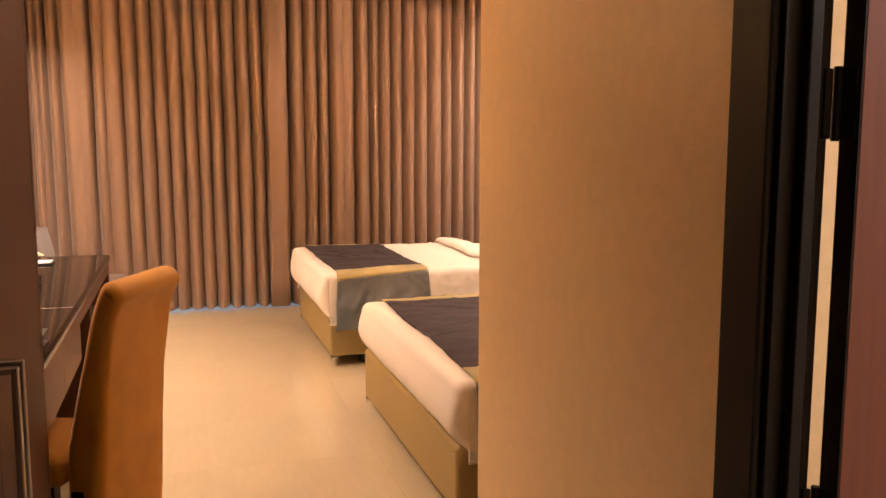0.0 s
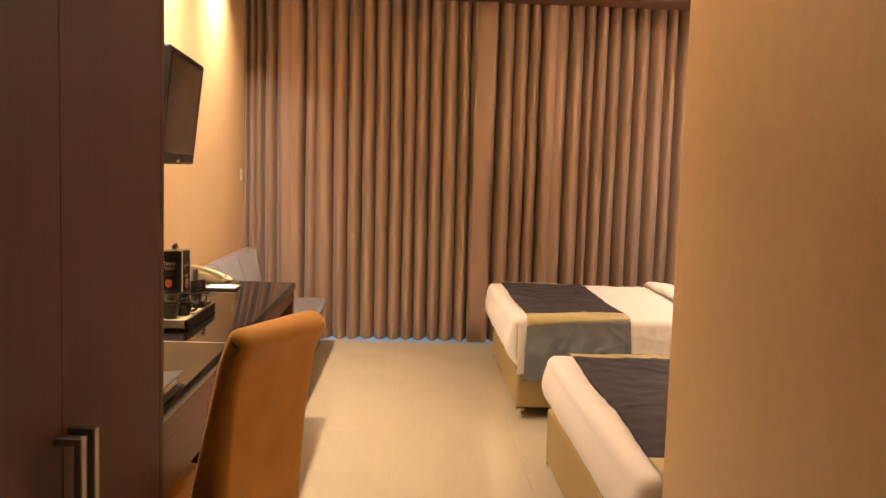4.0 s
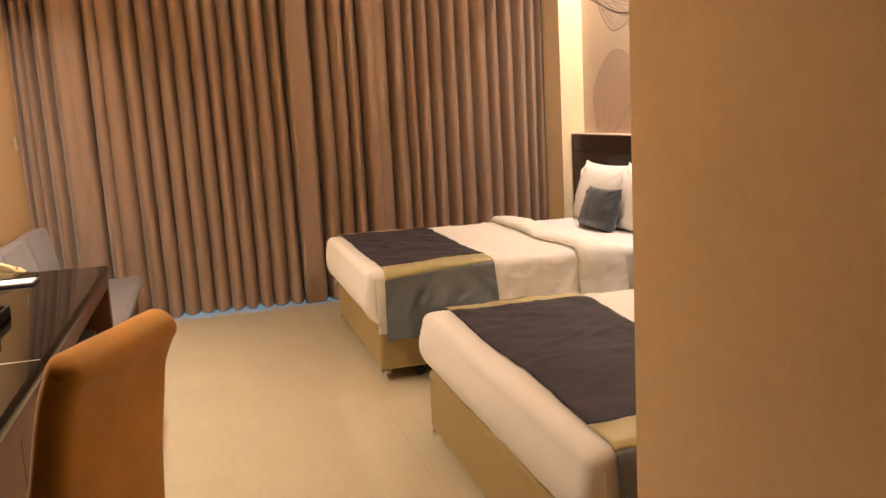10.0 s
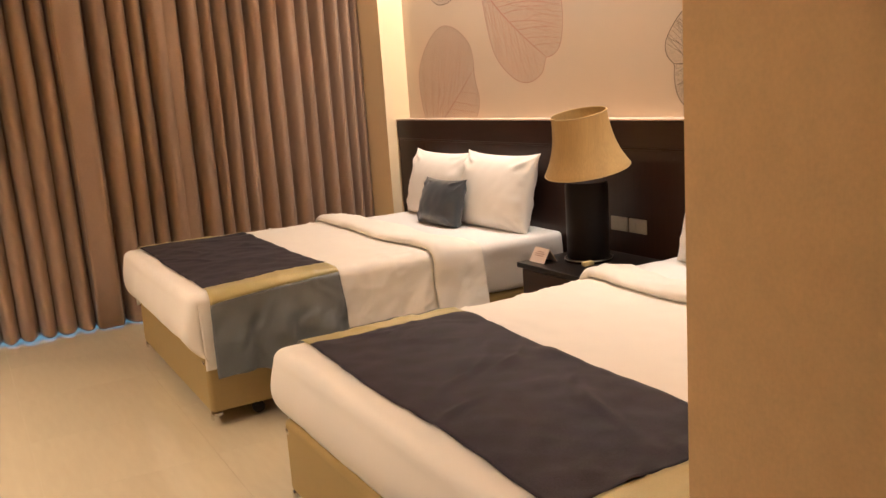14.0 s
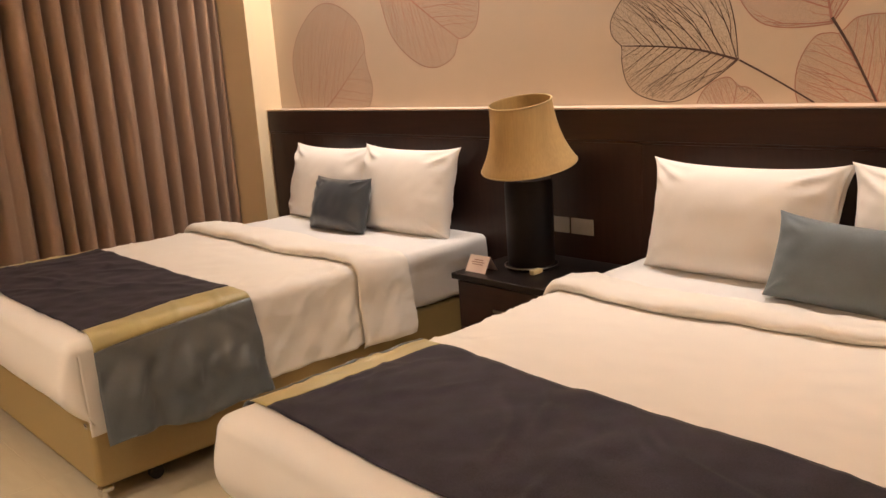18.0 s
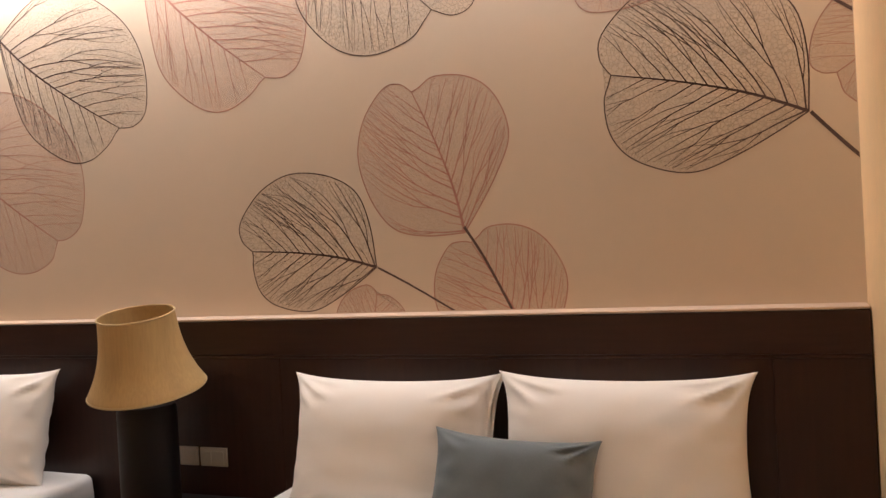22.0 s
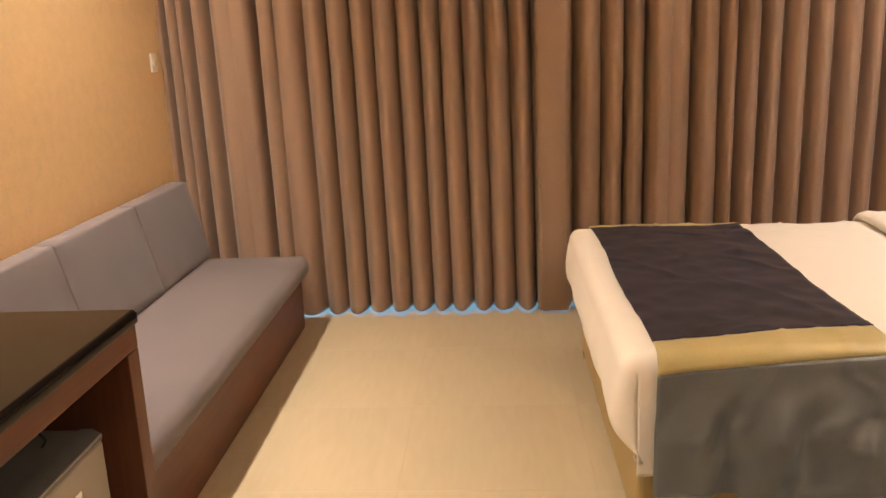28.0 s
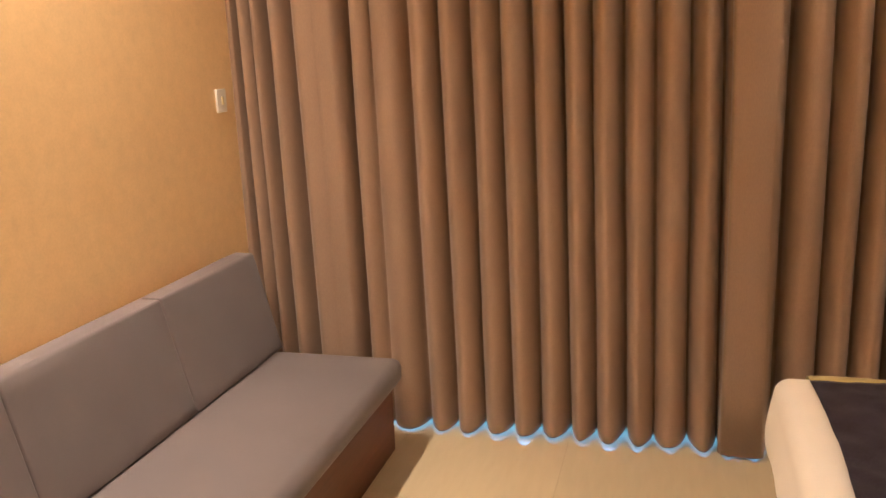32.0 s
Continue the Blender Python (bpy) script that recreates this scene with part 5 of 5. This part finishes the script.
def wedge(x0, x1, y0, y1, z0, za, zb, bevel=0.006, at=PM):
    """A block whose top slopes from za at x0 to zb at x1."""
    bm = box(x0, x1, y0, y1, z0, max(za, zb))
    for v in bm.verts:
        if v.co.z > z0 + 1e-5:
            v.co.z = za if v.co.x < (x0 + x1) / 2 else zb
    bmesh.ops.bevel(bm, geom=bm.edges[:], offset=bevel, segments=3, affect="EDGES", profile=0.5)
    bmesh.ops.transform(bm, matrix=at, verts=bm.verts)
    return bm


part("body", wedge(-0.11, 0.11, -0.085, 0.085, 0.004, 0.075, 0.035, 0.008), IVORY, ph)
prof = [(-0.118, 0.086), (-0.104, 0.112), (-0.05, 0.114), (0.03, 0.094), (0.085, 0.072), (0.112, 0.052), (0.110, 0.036), (0.075, 0.044), (0.03, 0.070), (-0.045, 0.088), (-0.085, 0.078)]
bm = bmesh.new()
pts = spline(prof + [prof[0]], 4)[:-1]
vs = [[bm.verts.new((a, y, b)) for a, b in pts] for y in (-0.082, -0.074, -0.042, -0.034)]
for v in vs[0] + vs[3]:
    v.co.x *= 0.96
    v.co.z = 0.08 + (v.co.z - 0.08) * 0.85
for a, b in zip(vs, vs[1:]):
    for i in range(len(pts)):
        bm.faces.new((a[i], a[(i + 1) % len(pts)], b[(i + 1) % len(pts)], b[i]))
bm.faces.new(vs[0][::-1])
bm.faces.new(vs[-1])
bmesh.ops.recalc_face_normals(bm, faces=bm.faces[:])
bmesh.ops.transform(bm, matrix=PM, verts=bm.verts)
part("handset", bm, IVORY, ph)
pad = part("keypad", wedge(-0.075, 0.085, -0.018, 0.072, 0.030, 0.075, 0.044, 0.003), IVORY, ph)
for i in range(4):
    for j in range(3):
        x = -0.05 + 0.034 * i
        z = 0.075 + (0.044 - 0.075) * (x + 0.075) / 0.16
        bm = box(x - 0.009, x + 0.009, 0.002 + 0.022 * j - 0.006, 0.002 + 0.022 * j + 0.006, z - 0.001, z + 0.004, 0.001)
        bmesh.ops.transform(bm, matrix=PM, verts=bm.verts)
        part("key", bm, WHITE, pad)
bm = box(0.086, 0.104, 0.004, 0.040, 0.034, 0.044, 0.003)
bmesh.ops.transform(bm, matrix=PM, verts=bm.verts)
part("message_button", bm, RED, ph, "red button")
cord = [PM @ Vector((0.100 + 0.034 * math.sin(k * 0.2618), 0.010 - 0.030 * math.cos(k * 0.2618), 0.030 - 0.008 * math.sin(k * 0.2618))) for k in range(13)]
part("cord", rod(cord, 0.006, 8), IVORY, ph)

np_ = thing("note_pad", (-0.53, 4.61, DZ), "black leather note folder with white paper", "note pad")
NM = Matrix.Translation((-0.535, 4.617, DZ)) @ Matrix.Rotation(radians(1), 4, "Z")


def placed(bm, m):
    bmesh.ops.transform(bm, matrix=m, verts=bm.verts)
    return bm


part("folder", placed(box(-0.104, 0.112, -0.068, 0.078, 0.001, 0.009, 0.002), NM), LEATHER, np_)
part("paper", placed(box(-0.036, 0.104, -0.060, 0.056, 0.0095, 0.0125, 0.0005), NM), PAPER, np_)
part("pen", placed(rod([(-0.03, 0.068, 0.0135), (0.10, 0.068, 0.0135)], 0.004), NM), PLASTIC, np_, "black pen")

bx = thing("remote_box", (-0.69, 4.66, DZ), "grey leather remote holder on the desk", "holder")
BM_ = Matrix.Translation((-0.707, 4.636, DZ)) @ Matrix.Rotation(radians(86), 4, "Z") @ Matrix.Diagonal((0.72, 1.0, 1.0, 1.0))
part("front", placed(box(-0.11, 0.11, -0.055, -0.048, 0.001, 0.085, 0.002), BM_), LEATHER, bx)
part("sleeve", placed(box(-0.116, -0.028, -0.0630, -0.0555, 0.001, 0.090, 0.002), BM_), TAUPE, bx, "taupe leather sleeve")
part("rear", placed(box(-0.11, 0.11, 0.048, 0.055, 0.001, 0.150, 0.002), BM_), LEATHER, bx)
part("divider", placed(box(-0.102, 0.102, -0.004, 0.003, 0.001, 0.110, 0.002), BM_), LEATHER, bx)
for s in (-0.11, 0.1035):
    part("side", placed(box(s, s + 0.0065, -0.047, 0.047, 0.001, 0.085, 0.002), BM_), TAUPE, bx)
part("bottom", placed(box(-0.103, 0.103, -0.047, 0.047, 0.001, 0.006), BM_), LEATHER, bx)
rc = thing("remote_control", (-0.70, 4.70, DZ + 0.01), "black television remote standing in the holder", "remote control")
RM = BM_ @ Matrix.Translation((0.055, 0.012, 0.010)) @ Matrix.Rotation(radians(-9), 4, "X") @ Matrix.Rotation(radians(-10), 4, "Y")
body = part("body", placed(box(-0.029, 0.029, -0.010, 0.010, 0.0, 0.205, 0.006, 3), RM), PLASTIC, rc)
for i in range(9):
    for j in range(3):
        part("button", placed(box(-0.020 + 0.0155 * j - 0.001, -0.020 + 0.0155 * j + 0.009, -0.0125, -0.0098, 0.055 + 0.0155 * i, 0.063 + 0.0155 * i, 0.001), RM), RED if (i, j) == (8, 0) else LEATHER_G, body)
ac = thing("air_conditioner_remote", (-0.74, 4.60, DZ + 0.01), "white air conditioner remote standing in the holder", "remote control")
AM = BM_ @ Matrix.Translation((-0.055, -0.024, 0.008)) @ Matrix.Rotation(radians(-6), 4, "X")
part("body", placed(box(-0.025, 0.025, -0.010, 0.010, 0.0, 0.125, 0.009, 3), AM), WHITE, ac)
part("display", placed(box(-0.018, 0.018, -0.0115, -0.0101, 0.085, 0.112, 0.001), AM), LEATHER_G, ac)

# menu stand: clear prism on a round black foot
MC = Matrix.Translation((-0.681, 4.408, DZ))
mn = thing("menu_stand", (-0.681, 4.408, DZ), "clear acrylic menu stand with black printed cards", "menu stand")
part("foot", lathe([(0, DZ + 0.0005), (0.082, DZ + 0.0005), (0.083, DZ + 0.006), (0.075, DZ + 0.012), (0, DZ + 0.013)], (-0.681, 4.408), 40), LACQUER, mn, "round black foot")
tri = [Vector(p) for p in ((0.045, -0.042, 0), (0.050, 0.083, 0), (-0.076, -0.040, 0))]
H0, H1 = 0.0135, 0.208
CARDS = []
for k in range(3):
    a, b = tri[k], tri[(k + 1) % 3]
    d = (b - a).normalized()
    nrm = Vector((d.y, -d.x, 0))
    for name, off, mat_, inset in (("card", 0.0, PRINT, 0.004), ("clear_face", 0.004, ACRYLIC, 0.0)):
        bm = bmesh.new()
        q = [a + d * inset + nrm * off, b - d * inset + nrm * off]
        loopv = [(q[0].x, q[0].y, H0 + inset), (q[1].x, q[1].y, H0 + inset), (q[1].x, q[1].y, H1 - inset * 2), (q[0].x, q[0].y, H1 - inset * 2)]
        bm.faces.new([bm.verts.new(v) for v in loopv])
        placed(bm, MC)
        ob = part(name, bm, mat_, mn, smooth=False)
        thicken(ob, 0.0012)
        if name == "card":
            CARDS.append((ob, (a + b) / 2, d, nrm))
# opaque pale rods paint the light caught in the prism's clear edges
for k in range(3):
    q = MC @ (tri[k] * 1.045)
    part("edge_glint", rod([(q.x, q.y, DZ + H0), (q.x, q.y, DZ + H1 - 0.004)], 0.0022, 6), OFFWHITE, mn, "pale rod, light caught in the clear edge")
bm = bmesh.new()
bm.faces.new([bm.verts.new((q.x * 1.02, q.y * 1.02, H1)) for q in tri])
thicken(part("clear_top", placed(bm, MC), CLEARTOP, mn, "clear top plate", smooth=False), 0.0015)
for ob, mid, d, nrm in CARDS:
    face = MC @ Matrix(((d.x, 0, nrm.x, mid.x + nrm.x * 0.0022), (d.y, 0, nrm.y, mid.y + nrm.y * 0.0022), (0, 1, 0, 0), (0, 0, 0, 1)))
    if ob is CARDS[0][0]:
        # a card with a round badge, two printed lines and a picture
        bm = bmesh.new()
        ring = [(0.028 * math.cos(t), 0.135 + 0.022 * math.sin(t), 0) for t in [2 * math.pi * k / 24 for k in range(25)]]
        for (x0, y0, _), (x1, y1, _) in zip(ring, ring[1:]):
            bm.faces.new([bm.verts.new(p) for p in ((x0, y0, 0), (x1, y1, 0), (x1 * 0.92, 0.135 + (y1 - 0.135) * 0.92, 0), (x0 * 0.92, 0.135 + (y0 - 0.135) * 0.92, 0))])
        box(-0.036, 0.036, 0.128, 0.140, -0.0002, 0.0002, bm=bm)
        part("badge_print", placed(bm, face), LEATHER_G, ob, smooth=False)
        for y, w in ((0.088, 0.032), (0.080, 0.026)):
            part("print_bar", placed(box(-w, w, y, y + 0.003, -0.0002, 0.0002), face), OFFWHITE, ob)
        part("picture", placed(lathe([(0, -0.0002), (0.026, -0.0002), (0.026, 0.0002), (0, 0.0002)], (0.008, 0.046), 20), face), ORANGE, ob)
    else:
        lettering("words", "Happy", 0.027, face @ Matrix.Translation((-0.006, 0.140, 0)), OFFWHITE, ob, 0.35)
        lettering("words", "Hour", 0.027, face @ Matrix.Translation((-0.002, 0.118, 0)), OFFWHITE, ob, 0.35)
        part("print_bar", placed(box(-0.035, 0.035, 0.092, 0.094, -0.0002, 0.0002), face), LEATHER_G, ob)
        bm = bmesh.new()
        bm.faces.new([bm.verts.new(p) for p in ((-0.011, 0.035, 0), (0.011, 0.035, 0), (0.017, 0.052, 0), (0.013, 0.072, 0), (-0.013, 0.072, 0), (-0.017, 0.052, 0))])
        part("picture", placed(bm, face), ORANGE, ob, smooth=False)
        part("print_bar", placed(box(-0.04, 0.04, 0.018, 0.020, -0.0002, 0.0002), face), LEATHER_G, ob)

ns = thing("small_sign", (-0.60, 4.47, DZ), "small black no-smoking sign standing on the desk", "sign")
SM = Matrix.Translation((-0.580, 4.438, DZ)) @ Matrix.Rotation(radians(55), 4, "Z") @ Matrix.Diagonal((0.85, 1.0, 0.85, 1.0))
part("foot", placed(box(-0.055, 0.055, -0.03, 0.03, 0.0005, 0.005, 0.002), SM), LACQUER, ns)
part("plate", placed(box(-0.05, 0.05, -0.003, 0.003, 0.0055, 0.075, 0.002), SM), LACQUER, ns)
bm = bmesh.new()
for k in range(24):
    t0, t1 = 2 * math.pi * k / 24, 2 * math.pi * (k + 1) / 24
    bm.faces.new([bm.verts.new((0.01 + r * math.cos(t), -0.0034, 0.048 + r * math.sin(t))) for r, t in ((0.014, t0), (0.014, t1), (0.012, t1), (0.012, t0))])
bm.faces.new([bm.verts.new((0.01 + a, -0.0034, 0.048 + b)) for a, b in ((-0.009, 0.008), (-0.008, 0.009), (0.009, -0.008), (0.008, -0.009))])
part("symbol", placed(bm, SM), LEATHER_G, ns, smooth=False)
part("print_bar", placed(box(-0.02, 0.04, -0.0036, -0.0031, 0.022, 0.0245), SM), LEATHER_G, ns)

# tray with cups and a bottle
ty = thing("tray", (-0.60, 3.70, DZ), "black serving tray with a pale inlay on the desk", "tray")
TX0, TX1, TY0, TY1 = -0.77, -0.384, 3.50, 3.945
part("bottom", box(TX0, TX1, TY0, TY1, DZ + 0.0005, DZ + 0.010, 0.002), LACQUER, ty)
# near rim alone is taupe: light on that side, put into its colour
for s in ((TX0, TX0 + 0.012, TY0, TY1), (TX1 - 0.012, TX1, TY0, TY1), (TX0 + 0.0125, TX1 - 0.0125, TY0, TY0 + 0.012), (TX0 + 0.0125, TX1 - 0.0125, TY1 - 0.012, TY1)):
    part("rim", box(*s, DZ + 0.0105, DZ + 0.042, 0.003), TAUPE if s[3] < 3.6 else LACQUER, ty)
part("inlay", box(TX0 + 0.016, TX1 - 0.016, TY0 + 0.016, TY1 - 0.016, DZ + 0.0105, DZ + 0.013), IVORY, ty, "pale inlay")
TZ = DZ + 0.0135


def tumbler(x, y, r, h, label):
    bm = lathe([(0, TZ), (r * 0.86, TZ), (r, TZ + h), (r - 0.0025, TZ + h), (r * 0.86 - 0.003, TZ + 0.008), (0, TZ + 0.007)], (x, y), 28)
    return solid("drinking_glass", bm, GLASS, (x, y, TZ), label, "glass", "tray glasses")


tumbler(-0.425, 3.815, 0.036, 0.075, "clear drinking glass upside down on the tray")
tumbler(-0.535, 3.825, 0.036, 0.075, "clear drinking glass upside down on the tray")


def cup(x, y, m, label):
    c = thing("coffee_cup", (x, y, TZ), label, "cup", "tray cups")
    part("bowl", lathe([(0, TZ + 0.0005), (0.024, TZ + 0.0005), (0.034, TZ + 0.03), (0.037, TZ + 0.058), (0.034, TZ + 0.058), (0.031, TZ + 0.03), (0.02, TZ + 0.006), (0, TZ + 0.006)], (x, y), 28), m, c)
    part("ear", rod([(x + 0.034, y, TZ + 0.048), (x + 0.054, y, TZ + 0.045), (x + 0.056, y, TZ + 0.028), (x + 0.032, y, TZ + 0.018)], 0.004, 8), m, c)


cup(-0.500, 3.690, LACQUER, "black glazed coffee cup on the tray")
cup(-0.470, 3.765, LACQUER, "black glazed coffee cup on the tray")
bt = thing("water_bottle", (-0.70, 3.62, TZ), "clear plastic water bottle standing on the tray", "bottle")
part("bottle_body", lathe([(0, TZ + 0.0005), (0.03, TZ + 0.0005), (0.032, TZ + 0.01), (0.032, TZ + 0.12), (0.026, TZ + 0.145), (0.013, TZ + 0.17), (0.013, TZ + 0.182), (0, TZ + 0.182)], (-0.70, 3.62), 28), GLASS, bt)
part("cap", lathe([(0, TZ + 0.1825), (0.015, TZ + 0.1825), (0.015, TZ + 0.198), (0, TZ + 0.198)], (-0.70, 3.62), 20), WHITE, bt)
part("wrapper", lathe([(0.0325, TZ + 0.05), (0.0328, TZ + 0.05), (0.0328, TZ + 0.10), (0.0325, TZ + 0.10)], (-0.70, 3.62), 28), IVORY, bt)

fo = thing("guest_folder", (-0.34, 2.62, DZ), "black guest folder with white papers lying on the desk", "folder")
part("cover", box(-0.435, -0.196, 2.48, 2.745, DZ + 0.0005, DZ + 0.005, 0.0015), LEATHER, fo)
part("pages", box(-0.430, -0.215, 2.485, 2.735, DZ + 0.0052, DZ + 0.020, 0.001), PAPER, fo)
part("top_cover", placed(box(0, 0.240, -0.13, 0.13, 0, 0.0045, 0.0015), Matrix.Translation((-0.436, 2.615, DZ + 0.0205)) @ Matrix.Rotation(radians(-4), 4, "Y")), LEATHER, fo)

# ---- floor ----
floor = solid("floor", box(WEST - 0.15, EAST + 0.15, SOUTH - 0.15, NORTH + 0.15, -0.12, -0.004), GROUT, (0, 3, -0.004), "cream polished porcelain tile floor with thin joints", "floor", kind="structure", smooth=False)
STEP, JX, JY, GAP = 0.61, 0.370, 5.94, 0.0007
SHARED = {}


def slab(w, d):
    key = (round(w, 4), round(d, 4))
    if key not in SHARED:
        SHARED[key] = finish("tile", box(-w / 2, w / 2, -d / 2, d / 2, -0.0038, 0.0), TILE, False)
    return SHARED[key]


for i in range(-4, 6):
    for j in range(-13, 4):
        x0, x1 = max(WEST, JX + i * STEP), min(EAST, JX + (i + 1) * STEP)
        y0, y1 = max(SOUTH, JY + j * STEP), min(NORTH, JY + (j + 1) * STEP)
        if x1 - x0 < 0.02 or y1 - y0 < 0.02:
            continue
        t = new("tile", slab(x1 - x0 - GAP, y1 - y0 - GAP))
        t.parent = floor
        t.location = Vector(((x0 + x1) / 2, (y0 + y1) / 2, 0)) - floor.location
